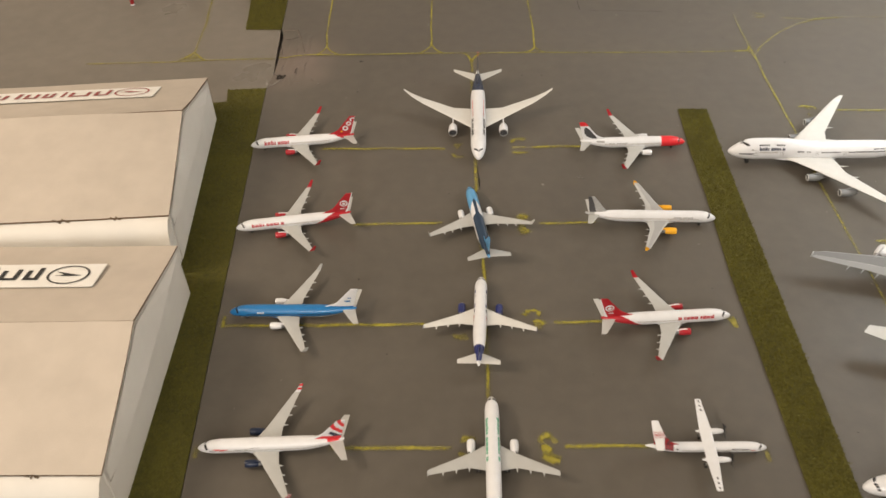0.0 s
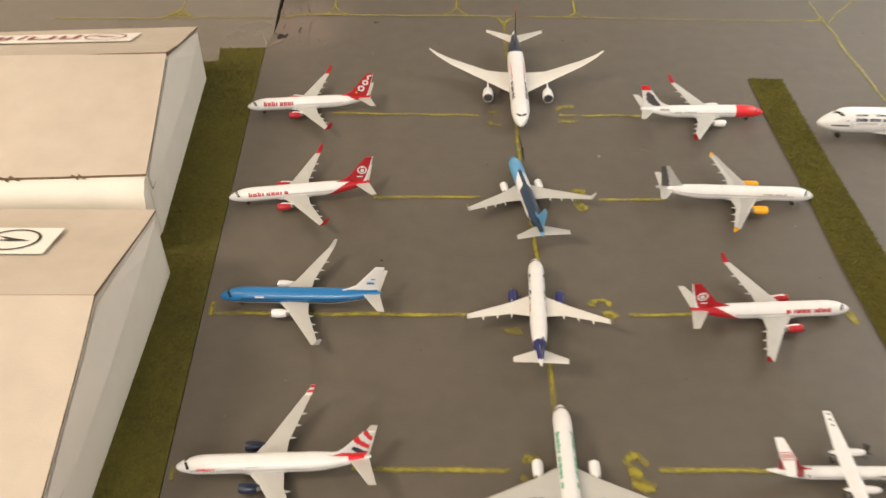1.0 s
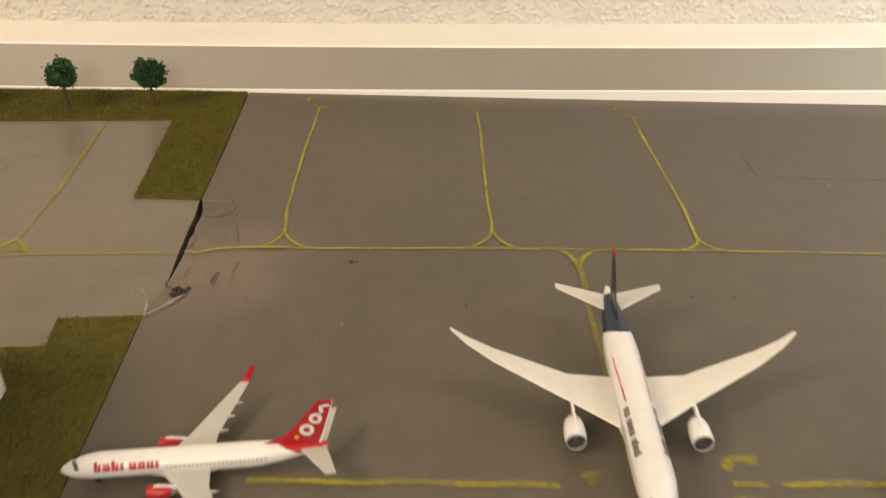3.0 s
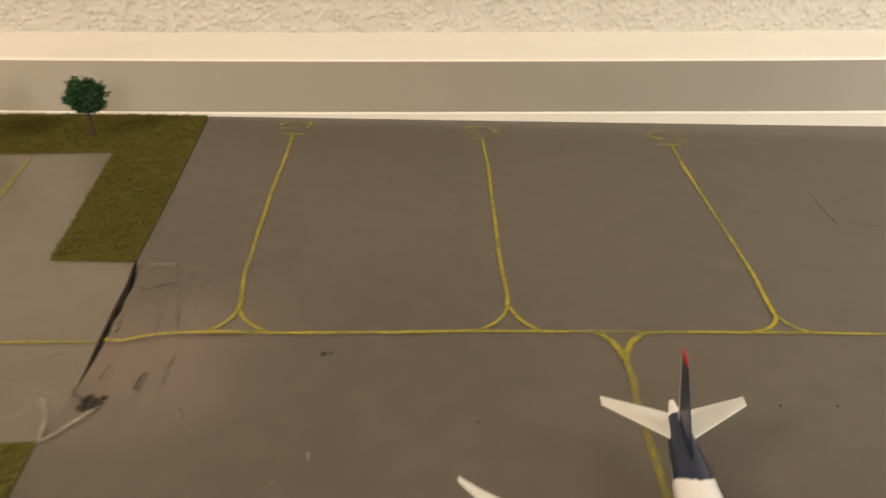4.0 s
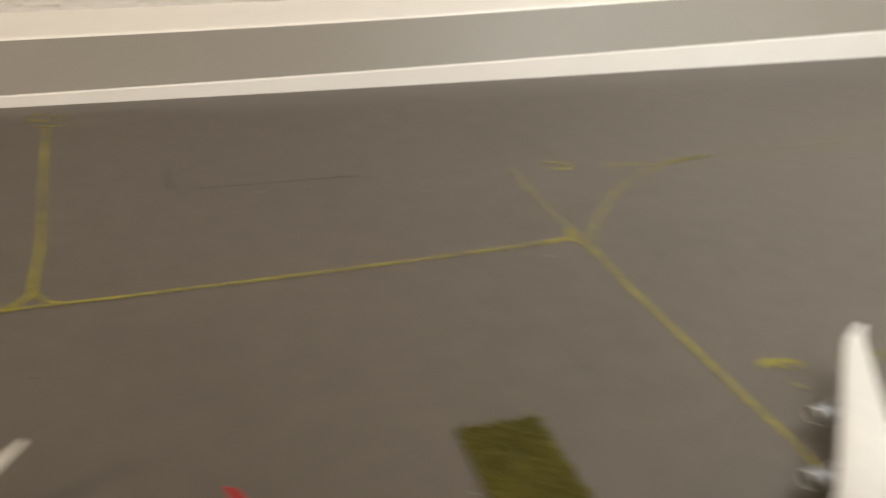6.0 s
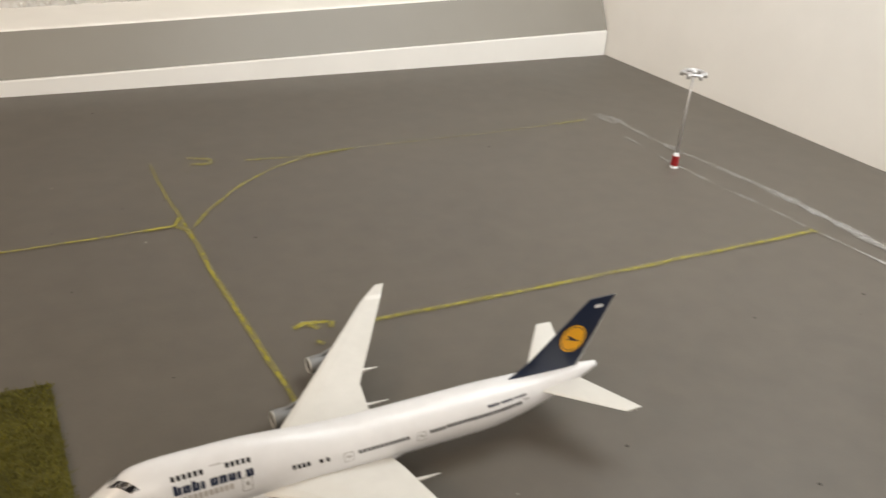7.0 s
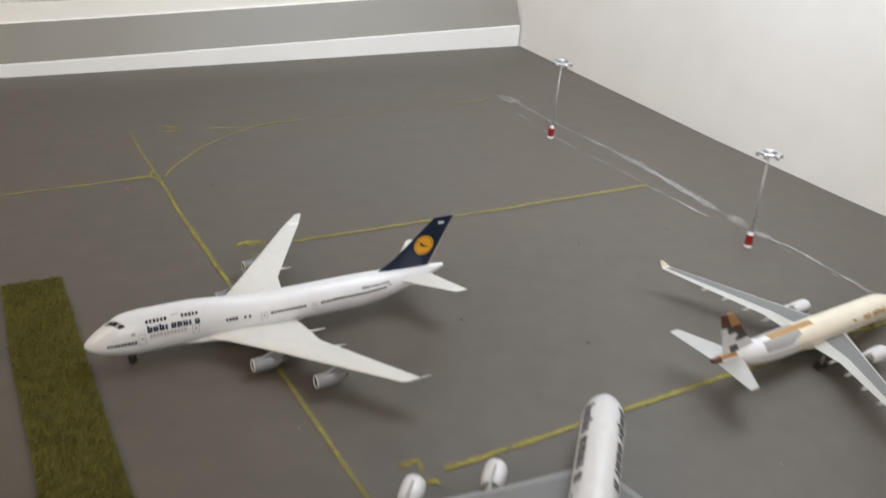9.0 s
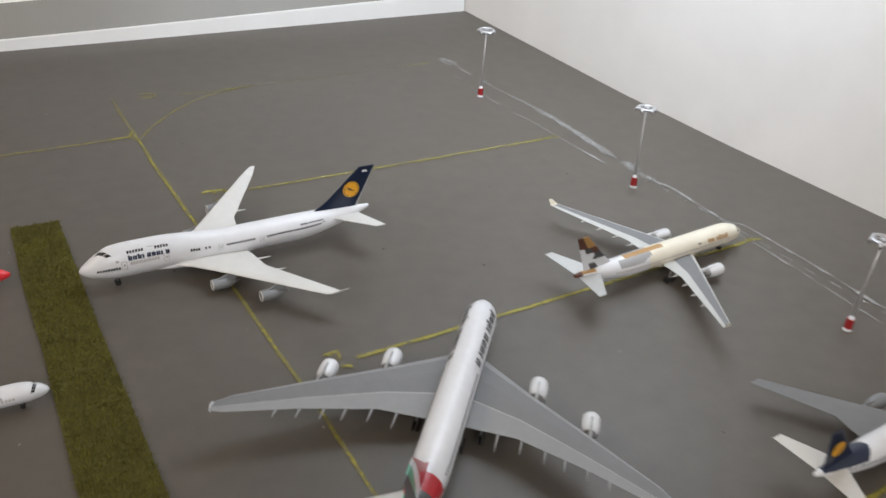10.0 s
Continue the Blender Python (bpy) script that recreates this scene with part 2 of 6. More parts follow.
def box(c, size):
    x, y, z = c
    a, b, h = size[0] / 2, size[1] / 2, size[2] / 2
    return prism([(x - a, y - b), (x + a, y - b), (x + a, y + b), (x - a, y + b)], z - h, z + h)


CHORD = [(0, 0), (0.03, 0.42), (0.12, 0.82), (0.35, 1.0), (0.66, 0.62), (1.0, 0.06)]


def loft(sections):
    """Aerofoil body through sections of (leading edge, chord, thickness direction, thickness). Also gives each face's chord band."""
    verts, faces, band = [], [], []
    loop = [(f, h) for f, h in CHORD] + [(f, -h) for f, h in CHORD[:0:-1]]
    n = len(loop)
    for le, chord, up, thick in sections:
        for f, h in loop:
            verts.append(tuple(le[i] + (-chord * f if i == 0 else 0) + up[i] * h * thick * 0.5 for i in range(3)))
    for k in range(len(sections) - 1):
        for i in range(n):
            j = (i + 1) % n
            faces.append((k * n + i, (k + 1) * n + i, (k + 1) * n + j, k * n + j))
            band.append((k, i))
    faces.append(tuple(range(n)))
    faces.append(tuple((len(sections) - 1) * n + i for i in range(n - 1, -1, -1)))
    band += [(0, 0), (len(sections) - 1, 0)]
    return verts, faces, band


# ---- the room and the table ----
wall_line = [(0.5905, 1.12), (0.6012, 1.0000), (0.6100, 0.926), (0.6270, 0.782), (0.6430, 0.684), (0.6650, 0.573), (0.7700, 0.0), (0.86, -0.5), (1.13, -2.6)]


def structure(name, vf, mats, label, category="", **kw):
    ob = part(name, *vf, mats, label=label, **kw)
    return tagged(ob, category=category or name.split("_")[0], kind="structure")


structure("floor", prism([(-2.6, -2.7), (1.2, -2.7), (1.2, 1.3), (-2.6, 1.3)], -0.80, -0.75), "room", "plain floor of the room under the table")
structure("ceiling", prism([(-2.6, -2.7), (1.2, -2.7), (1.2, 1.3), (-2.6, 1.3)], 1.95, 2.0), "room", "plain white ceiling of the room")
structure("wall_west", box((-2.55, -0.7, 0.6), (0.1, 4.0, 2.7)), "room", "plain painted wall behind the table's far end")
structure("wall_south", box((-0.7, -2.65, 0.6), (3.8, 0.1, 2.7)), "room", "plain painted wall behind the camera")
right = wall_line + [(x + 0.12, y) for x, y in reversed(wall_line)]
structure("wall_east", prism(right[::-1], -0.75, 1.95), "wall", "smooth white wall along the edge of the apron")
structure("table_top", prism([(-1.9, -0.35), (0.835, -0.35), (0.773, 0.0), (0.669, 0.573), (0.630, 0.782), (0.594, 1.10), (-1.9, 1.03)], -0.035, -0.005), "table", "white smooth table top under the model airport", "table")

# Back wall: a skirting with a low white foot, a leaning beige face and a flat white top, and above it rough woodchip wallpaper.
SKIRT = [(-1.9, 0.910, 0.0005, 0.0238), (-0.62, 0.9535, 0.0006, 0.0242), (-0.33, 0.9625, 0.0010, 0.0248), (-0.157, 0.9685, 0.0018, 0.0255), (0.05, 0.9745, 0.0056, 0.0285), (0.22, 0.9803, 0.0086, 0.0315), (0.375, 0.9880, 0.0122, 0.0365), (0.5995, 0.9995, 0.0174, 0.0440)]
LEAN, DEEP = 0.018, 0.047


def eased(rows, step=0.02, reach=4):
    """The same line in short steps, with its corners eased."""
    xs = np.arange(rows[0][0], rows[-1][0], step)
    cols = [np.interp(xs, [r[0] for r in rows], [r[i] for r in rows]) for i in (1, 2, 3)]
    soft_cols = []
    for c in cols:
        padded = np.concatenate([c[0] - (c[1:reach + 1] - c[0])[::-1], c, c[-1] + (c[-1] - c[-reach - 1:-1])[::-1]])
        soft_cols.append(np.convolve(padded, np.ones(2 * reach + 1) / (2 * reach + 1), "valid"))
    out = [(float(x), *(float(c[i]) for c in soft_cols)) for i, x in enumerate(xs)]
    return out + [rows[-1]]


SKIRT = eased(SKIRT)


def strip_body(front):
    """A bar along the wall; front: for each place, the outline (y, z) of its cross-section."""
    n = len(front[0][1])
    verts, faces = [], []
    for x, ring in front:
        verts += [(x, y, z) for y, z in ring]
    for k in range(len(front) - 1):
        for i in range(n):
            j = (i + 1) % n
            faces.append((k * n + i, (k + 1) * n + i, (k + 1) * n + j, k * n + j))
    faces += [tuple(range(n)), tuple((len(front) - 1) * n + i for i in range(n - 1, -1, -1))]
    return verts, faces


structure("skirting_foot", strip_body([(x, [(y, -0.005), (y, zs - 0.0006), (y + 0.0006, zs), (y + 0.05, zs), (y + 0.05, -0.005)]) for x, y, zs, zt in SKIRT]), "table", "smooth white foot of the skirting along the apron", "skirting")
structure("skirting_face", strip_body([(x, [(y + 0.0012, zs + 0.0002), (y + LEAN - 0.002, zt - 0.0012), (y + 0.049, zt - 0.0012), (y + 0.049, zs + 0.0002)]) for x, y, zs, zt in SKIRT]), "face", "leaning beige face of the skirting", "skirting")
structure("skirting_top", strip_body([(x, [(y + LEAN - 0.0021, zt - 0.0012), (y + LEAN - 0.0018, zt - 0.0005), (y + LEAN - 0.0008, zt), (y + LEAN + DEEP + 0.03, zt), (y + LEAN + DEEP + 0.03, zt - 0.0012)]) for x, y, zs, zt in SKIRT]), "ledge", "flat cream-white top of the skirting", "skirting")


def woodchip_wall():
    chips = np.random.default_rng(3)
    nx, nz = 1780, 150
    xs = np.linspace(-0.62, 0.5975, nx)
    sx, sy, _, st = (np.array(c) for c in zip(*SKIRT))
    base = np.interp(xs, sx, sy) + LEAN + DEEP
    foot = np.interp(xs, sx, st) - 0.003
    up = np.linspace(0, 0.105, nz)
    h = np.zeros((nz, nx))
    gx, gz = np.meshgrid(np.arange(nx), np.arange(nz))
    for _ in range(19000):
        cx, cz = chips.uniform(0, nx), chips.uniform(0, nz)
        a, b, turn, top = chips.uniform(1.2, 2.8), chips.uniform(0.9, 1.5), chips.normal(0.9, 0.9), chips.uniform(0.0003, 0.0020)
        x0, x1, z0, z1 = int(max(cx - 7, 0)), int(min(cx + 8, nx)), int(max(cz - 7, 0)), int(min(cz + 8, nz))
        dx, dz = gx[z0:z1, x0:x1] - cx, gz[z0:z1, x0:x1] - cz
        u, v = dx * math.cos(turn) + dz * math.sin(turn), dz * math.cos(turn) - dx * math.sin(turn)
        h[z0:z1, x0:x1] = np.maximum(h[z0:z1, x0:x1], top * np.exp(-((u / a) ** 2 + (v / b) ** 2) ** 1.8))
    seam = np.exp(-(((gx - 1283 - 1.0 * gz) / 7.0) ** 2)) * 0.0014 * (gz < 110)
    h = h + chips.normal(0, 0.0001, h.shape) - seam
    verts = [(xs[i], base[i] - h[k, i], foot[i] + up[k]) for k in range(nz) for i in range(nx)]
    faces = [(k * nx + i, k * nx + i + 1, (k + 1) * nx + i + 1, (k + 1) * nx + i) for k in range(nz - 1) for i in range(nx - 1)]
    ob = part("wall_north", verts, faces, "woodchip", label="cream woodchip wallpaper with raised chips above the skirting", smooth=True)
    tagged(ob, category="wall", kind="structure")
    line = [(x, y + LEAN + DEEP + 0.001) for x, y, _, _ in SKIRT]
    upper = [(-2.5, line[0][1] - 0.006)] + line + [(0.8, line[-1][1] + 0.02)]
    structure("wall_north_upper", prism(upper + [(x, y + 0.1) for x, y in reversed(upper)], 0.122, 1.95), "woodchip", "cream wallpapered wall above the table", "wall")
    left = [(-2.5, line[0][1] - 0.007), (-0.62, line[1][1] - 0.001), (-0.62, 1.12), (-2.5, 1.12)]
    structure("wall_north_side", prism(left, 0.02, 0.121), "woodchip", "cream wallpapered wall above the skirting", "wall")


woodchip_wall()

# Boards: the grey apron and the older taxiway board beside it, with an open joint between them.
apron_outline = [(-0.045, 0.0), (-0.065, -0.30), (0.823, -0.30), (0.769, 0.0), (0.6645, 0.573), (0.6425, 0.684), (0.6265, 0.782), (0.6096, 0.926), (0.6006, 1.003), (0.375, 0.991), (0.22, 0.983), (0.05, 0.977), (-0.1580, 0.9715),
                 (-0.1470, 0.885), (-0.1400, 0.8225), (-0.1360, 0.8120), (-0.1345, 0.8050), (-0.1342, 0.7960), (-0.1328, 0.7905), (-0.1330, 0.7840), (-0.1312, 0.7740), (-0.1303, 0.7600), (-0.1299, 0.7480), (-0.1310, 0.7260), (-0.1185, 0.62), (-0.1058, 0.515), (-0.0850, 0.3457), (-0.062, 0.15)]
structure("apron", prism(apron_outline, -0.005, 0.0), "apron", "grey painted board of the model airport apron", "apron")
side_outline = [(-1.6, -0.30), (-0.0655, -0.30), (-0.0455, 0.0), (-0.0625, 0.15), (-0.0855, 0.3457), (-0.1063, 0.515), (-0.1190, 0.62), (-0.1314, 0.7260), (-0.1304, 0.7480), (-0.1322, 0.7610), (-0.1342, 0.7730), (-0.1350, 0.7800), (-0.1366, 0.7910), (-0.1382, 0.8060), (-0.1400, 0.8160), (-0.1412, 0.8230), (-0.1478, 0.885), (-0.1588, 0.9705), (-0.30, 0.962), (-1.6, 0.94)]
structure("taxiway_board", prism(side_outline, -0.005, -0.0006), "apron_left", "older grey taxiway board with smudges beside the apron", "apron")


# ---- hand-drawn markings ----
def stroke(points, width, rng, z=0.0004, wobble=0.12, skip=0.0):
    """A hand-drawn ribbon along points, its width and line a little unsteady, its ink thinner at the edges. Gives vertices, faces and ink."""
    pts = [Vector((x, y)) for x, y in points]
    fine = []
    for a, b in zip(pts, pts[1:]):
        n = max(int((b - a).length / 0.004), 1)
        fine += [a.lerp(b, k / n) for k in range(n)]
    fine.append(pts[-1])
    verts, faces, ink = [], [], []
    phase = rng.uniform(0, 100)
    last = len(fine) - 1
    for i, p in enumerate(fine):
        d = (fine[min(i + 1, last)] - fine[max(i - 1, 0)]).normalized()
        side = Vector((-d.y, d.x))
        w = width * 0.74 * (1 + wobble * 2 * noise.noise((phase, i * 0.45, 0)))
        c = p + side * width * 0.35 * noise.noise((i * 0.2, phase, 5))
        load = 0.84 + 0.44 * noise.noise((i * 0.22, phase, 2)) + 0.20 * noise.noise((i * 0.9, phase, 8)) - (0.5 if skip and noise.noise((i * 0.6, 3, phase)) > 0.5 - skip else 0.0)
        if i in (0, last):
            load *= 0.8
        for f, e in ((1, 0.0), (0.55, 0.72), (0, 1.0), (-0.55, 0.72), (-1, 0.0)):
            verts.append((*(c + side * w * f), z))
            ink.append(max(e * load, 0.0))
        if i:
            k = 5 * i
            faces += [(k - 5 + j, k - 4 + j, k + 1 + j, k + j) for j in range(4)]
    return verts, faces, ink


mark_rng = random.Random(5)


def marking(name, lines, width, mat, label, z=0.0004, wobble=0.12, skip=0.0, strength=1.0):
    strokes = [stroke(p, width, mark_rng, z + 0.00003 * k, wobble, skip) for k, p in enumerate(lines)]
    ob = part(name, *join([q[:2] for q in strokes]), mat, label=label)
    layer = ob.data.attributes.new("ink", "FLOAT", "POINT")
    layer.data.foreach_set("value", [v * strength for q in strokes for v in q[2]])
    return tagged(ob, category="line marking", kind="structure")


def bend(a, corner, b, n=6):
    out = []
    for k in range(n + 1):
        t = k / n
        out.append(tuple((1 - t) ** 2 * a[i] + 2 * t * (1 - t) * corner[i] + t * t * b[i] for i in (0, 1)))
    return out


YELLOW = "hand-drawn yellow taxi line on the grey apron"
marking("taxi_line", [[(-0.1312, 0.7722), (-0.1255, 0.7716), (-0.1180, 0.7752), (-0.1080, 0.7775), (-0.0850, 0.7797)]], 0.0015, "yellow_line", "hand-drawn yellow taxi line crossing the filler", z=0.00125)
marking("taxi_line", [[(-0.0990, 0.7790), (-0.0800, 0.7803), (-0.0370, 0.7840), (-0.0070, 0.7868), (0.0220, 0.7888)]], 0.0015, "yellow_line", YELLOW, strength=1.0)
marking("taxi_line", [[(0.0215, 0.7889), (0.0310, 0.7893), (0.0470, 0.7900)]], 0.0013, "yellow_line", "thin rubbed stretch of the yellow taxi line", strength=0.55)
marking("taxi_line", [[(0.0440, 0.7897), (0.0820, 0.7925), (0.1020, 0.7937), (0.1411, 0.7955)]], 0.0014, "yellow_line", YELLOW, strength=0.95)
marking("taxi_line", [[(0.1390, 0.7953), (0.2121, 0.7995), (0.2640, 0.8038), (0.2760, 0.8052)]], 0.0014, "yellow_line", YELLOW, strength=0.85)
for top, mids, apex, left_foot, right_foot, second in (
    ((-0.1080, 0.9464), [(-0.1058, 0.9220), (-0.1030, 0.8830), (-0.0998, 0.8480), (-0.0968, 0.8180)], (-0.0925, 0.7950), (-0.1000, 0.7790), (-0.0785, 0.7805), 0),
    ((-0.0130, 0.9472), [(-0.0082, 0.9010), (-0.0052, 0.8640), (-0.0030, 0.8370)], (0.0008, 0.8030), (-0.0095, 0.7868), (0.0122, 0.7882), 1),
    ((0.0785, 0.9466), [(0.0816, 0.9160), (0.0852, 0.8800), (0.0886, 0.8520), (0.0909, 0.8230)], (0.0920, 0.8042), (0.0806, 0.7925), (0.1025, 0.7940), 2),
):
    mid_l = (apex[0] - 0.0012, apex[1] - 0.0105)
    mid_r = (apex[0] + 0.0025, apex[1] - 0.0100)
    marking("stand_line", [[top, *mids, apex], bend(apex, mid_l, left_foot), bend(apex, mid_r, right_foot), [(apex[0] - 0.0004, apex[1] + 0.006), (apex[0], apex[1] - 0.003)]], 0.0015, "yellow_line", "hand-drawn yellow stand line ending in a small fork")
    x, y = top
    bar = [(x - 0.0055, y + 0.0005), (x + 0.0055, y + 0.0009)]
    c_shape = bend((x - 0.001, y + 0.0165), (x - 0.0125, y + 0.0160), (x - 0.0080, y + 0.0085)) + [(x - 0.0005, y + 0.0065)]
    digit = ([(x + 0.003, y + 0.0145), (x + 0.0062, y + 0.0165), (x + 0.0060, y + 0.0070)], [(x + 0.002, y + 0.0150), (x + 0.0085, y + 0.0168), (x + 0.0045, y + 0.0110), (x + 0.0075, y + 0.0070)], [(x + 0.001, y + 0.0140), (x + 0.0070, y + 0.0135), (x + 0.0030, y + 0.0105), (x + 0.0075, y + 0.0060)])[second]
    marking("stand_number", [bar, c_shape, digit], 0.0021, "yellow_line", "smudged hand-drawn yellow stand number at the skirting", wobble=0.4, strength=0.72)
marking("centre_line", [bend((0.0292, 0.7890), (0.0362, 0.7850), (0.0380, 0.7745)), bend((0.0470, 0.7900), (0.0395, 0.7850), (0.0380, 0.7745)), [(0.0370, 0.780), (0.0381, 0.7745)], [(0.0392, 0.780), (0.0381, 0.7745)]], 0.0019, "yellow_line", "hand-drawn yellow fork joining the taxi line")
marking("centre_line", [[(0.0381, 0.7750), (0.0388, 0.7660), (0.0396, 0.7520), (0.0430, 0.71), (0.0500, 0.6363)]], 0.0022, "yellow_line", "rubbed yellow centre line under a model aircraft", strength=0.6)
marking("centre_line", [[(0.0500, 0.6363), (0.0523, 0.6015), (0.0616, 0.5296), (0.0698, 0.4267), (0.078, 0.32), (0.085, 0.2)]], 0.0021, "yellow_line", YELLOW, strength=0.85, skip=0.08)
marking("wheel_scuff", [[(0.0512, 0.630), (0.0535, 0.6150), (0.0548, 0.6020)], [(0.0540, 0.616), (0.0545, 0.604)]], 0.0008, "soot", "dark scuff beside the yellow centre line", wobble=0.4, z=0.0006)
marking("taxi_line", [[(-0.30, 0.755), (-0.2280, 0.7620), (-0.1960, 0.7662), (-0.1640, 0.7700), (-0.1348, 0.7722)]], 0.0017, "yellow_line", "yellow taxi line on the older board", z=-0.0002, strength=0.82)
marking("taxi_line", [[(-0.2090, 0.7780), (-0.2140, 0.8320), (-0.2270, 0.9130)]], 0.0019, "yellow_line", "faded yellow taxi line on the older board", z=-0.0002, strength=0.62)
marking("line_fork", [[(-0.2195, 0.7635), (-0.2150, 0.7700), (-0.2090, 0.7785), (-0.2030, 0.7720), (-0.1970, 0.7662)], [(-0.2150, 0.7660), (-0.2090, 0.7745), (-0.2035, 0.7680)], [(-0.2110, 0.7665), (-0.2088, 0.7700), (-0.2065, 0.7675)]], 0.0024, "yellow_line", "filled yellow fork where two taxi lines meet", z=-0.0001, strength=0.85)
for row in (
    [[(-0.0678, 0.6444), (0.0257, 0.6501)], [(0.0914, 0.6557), (0.1348, 0.6592)]],
    [[(-0.0298, 0.56), (0.0309, 0.5655)], [(0.098, 0.5690), (0.1363, 0.5725)]],
    [[(-0.0950, 0.4626), (0.0289, 0.472)], [(0.1074, 0.4795), (0.1405, 0.4822)], [(-0.0958, 0.4705), (-0.0948, 0.4610)]],
    [[(-0.0131, 0.3807), (0.0521, 0.3854)], [(0.1126, 0.3909), (0.1639, 0.3949)], [(-0.0855, 0.3760), (-0.0850, 0.3690)], [(0.2185, 0.3955), (0.2195, 0.389)]],
):
    marking("stand_line", row, 0.0023, "yellow_line", "hand-drawn yellow line between two parking stands", strength=0.88)
NUMBER = "smudged hand-drawn yellow stand number on the apron"
for lines, width, strength in (
    ([bend((0.0765, 0.6600), (0.0770, 0.6680), (0.0865, 0.6655)), [(0.0770, 0.6545), (0.0875, 0.6552)], [(0.0765, 0.6480), (0.0885, 0.6488)]], 0.0030, 0.80),
    ([[(0.0320, 0.6540), (0.0390, 0.6572)], [(0.0345, 0.6555), (0.0350, 0.6500)], bend((0.0322, 0.6440), (0.0345, 0.6385), (0.0410, 0.6410))], 0.0030, 0.62),
    ([bend((0.0825, 0.5740), (0.0860, 0.5790), (0.0895, 0.5735)), [(0.0840, 0.5730), (0.0880, 0.5735)], [(0.0850, 0.5680), (0.0862, 0.5640)], bend((0.0845, 0.5600), (0.0880, 0.5660), (0.0905, 0.5590)), [(0.0855, 0.5595), (0.0895, 0.5590)]], 0.0036, 0.85),
    ([bend((0.0890, 0.4835), (0.0905, 0.4885), (0.0945, 0.4880)) + bend((0.0945, 0.4880), (0.0985, 0.4880), (0.0980, 0.4835))], 0.0026, 0.95),
    ([bend((0.0945, 0.4785), (0.1000, 0.4815), (0.1008, 0.4765)), [(0.1000, 0.4755), (0.0950, 0.4740)], [(0.0950, 0.4770), (0.1000, 0.4765)]], 0.0032, 0.95),
    ([bend((0.0470, 0.4655), (0.0500, 0.4600), (0.0560, 0.4632)), [(0.0500, 0.4640), (0.0550, 0.4650)]], 0.0026, 0.62),
    ([bend((0.0990, 0.3920), (0.0995, 0.3970), (0.1040, 0.3970)) + bend((0.1040, 0.3970), (0.1085, 0.3960), (0.1065, 0.3920))], 0.0032, 0.95),
    ([bend((0.1000, 0.3880), (0.1040, 0.3900), (0.1050, 0.3860)), [(0.1010, 0.3860), (0.1060, 0.3840), (0.1105, 0.3825)], [(0.1015, 0.3845), (0.1065, 0.3818), (0.1100, 0.3818)]], 0.0040, 1.0),
    ([[(0.0570, 0.3890), (0.0580, 0.3930), (0.0645, 0.3918)], [(0.0590, 0.3925), (0.0600, 0.3895)], [(0.0560, 0.3830), (0.0600, 0.3802)]], 0.0028, 0.9),
):
    marking("stand_number", lines, width, "yellow_line", NUMBER, wobble=0.4, strength=strength)
marking("stop_mark", [[(0.2150, 0.4910), (0.2162, 0.4860), (0.2170, 0.4820)]], 0.0036, "yellow_line", "short thick yellow stop mark on the apron", wobble=0.3)
marking("taxi_line", [[(0.2740, 0.8700), (0.2765, 0.8350), (0.2792, 0.8110), (0.2808, 0.7985)]], 0.0016, "yellow_line", "rubbed yellow end of the taxi line", strength=0.66)
marking("taxi_line", [[(0.2806, 0.7985), (0.2855, 0.7480), (0.2908, 0.7030)], [(0.2640, 0.8038), (0.2760, 0.8052), (0.2788, 0.8120)], [(0.2760, 0.8052), (0.2806, 0.7990)]], 0.0019, "yellow_line", YELLOW, strength=0.86)
marking("taxi_line", [[(0.2905, 0.7040), (0.2925, 0.6880), (0.2972, 0.6259), (0.3055, 0.5588), (0.3089, 0.5326), (0.3125, 0.4898), (0.33, 0.35)]], 0.0017, "yellow_line", "worn yellow taxi line on the apron", strength=0.74)
marking("taxi_line", [[(0.2810, 0.7985), (0.2910, 0.8160), (0.3050, 0.8340), (0.3260, 0.8530), (0.3440, 0.8625), (0.3710, 0.8690)]], 0.0015, "yellow_line", "thin curved yellow taxi line on the apron", skip=0.05, strength=0.62)
marking("taxi_line", [[(0.3160, 0.8650), (0.3440, 0.8632), (0.3710, 0.8690)], [(0.3440, 0.8640), (0.3700, 0.8686)]], 0.0015, "yellow_line", "faint yellow taxi line on the apron", skip=0.06, strength=0.58)
marking("taxi_line", [[(0.3690, 0.8686), (0.4060, 0.8702), (0.4510, 0.8725), (0.4900, 0.8770)]], 0.0013, "yellow_line", "very faint yellow taxi line on the apron", skip=0.1, strength=0.42)
marking("taxi_line", [[(0.4880, 0.8768), (0.5100, 0.8792)]], 0.0019, "yellow_line", "yellow end of the faint taxi line", strength=0.72)
marking("stand_number", [[(0.2908, 0.8735), (0.3010, 0.8702)], [(0.2912, 0.8655), (0.3000, 0.8642)], [(0.3010, 0.8702), (0.3002, 0.8642)]], 0.0019, "yellow_line", NUMBER, strength=0.7)
marking("stand_number", [[(0.3018, 0.7208), (0.3060, 0.7226), (0.3150, 0.7212)], [(0.3075, 0.7220), (0.3100, 0.7182)], [(0.3150, 0.7215), (0.3135, 0.7178)], [(0.3070, 0.7112), (0.3092, 0.7090)]], 0.0021, "yellow_line", NUMBER)
marking("stand_line", [[(0.3276, 0.7178), (0.3730, 0.7197), (0.4500, 0.7240), (0.5345, 0.7292)], [(0.3718, 0.7208), (0.3740, 0.7188)], [(0.5338, 0.7310), (0.5352, 0.7272)]], 0.0021, "yellow_line", YELLOW, strength=0.78)
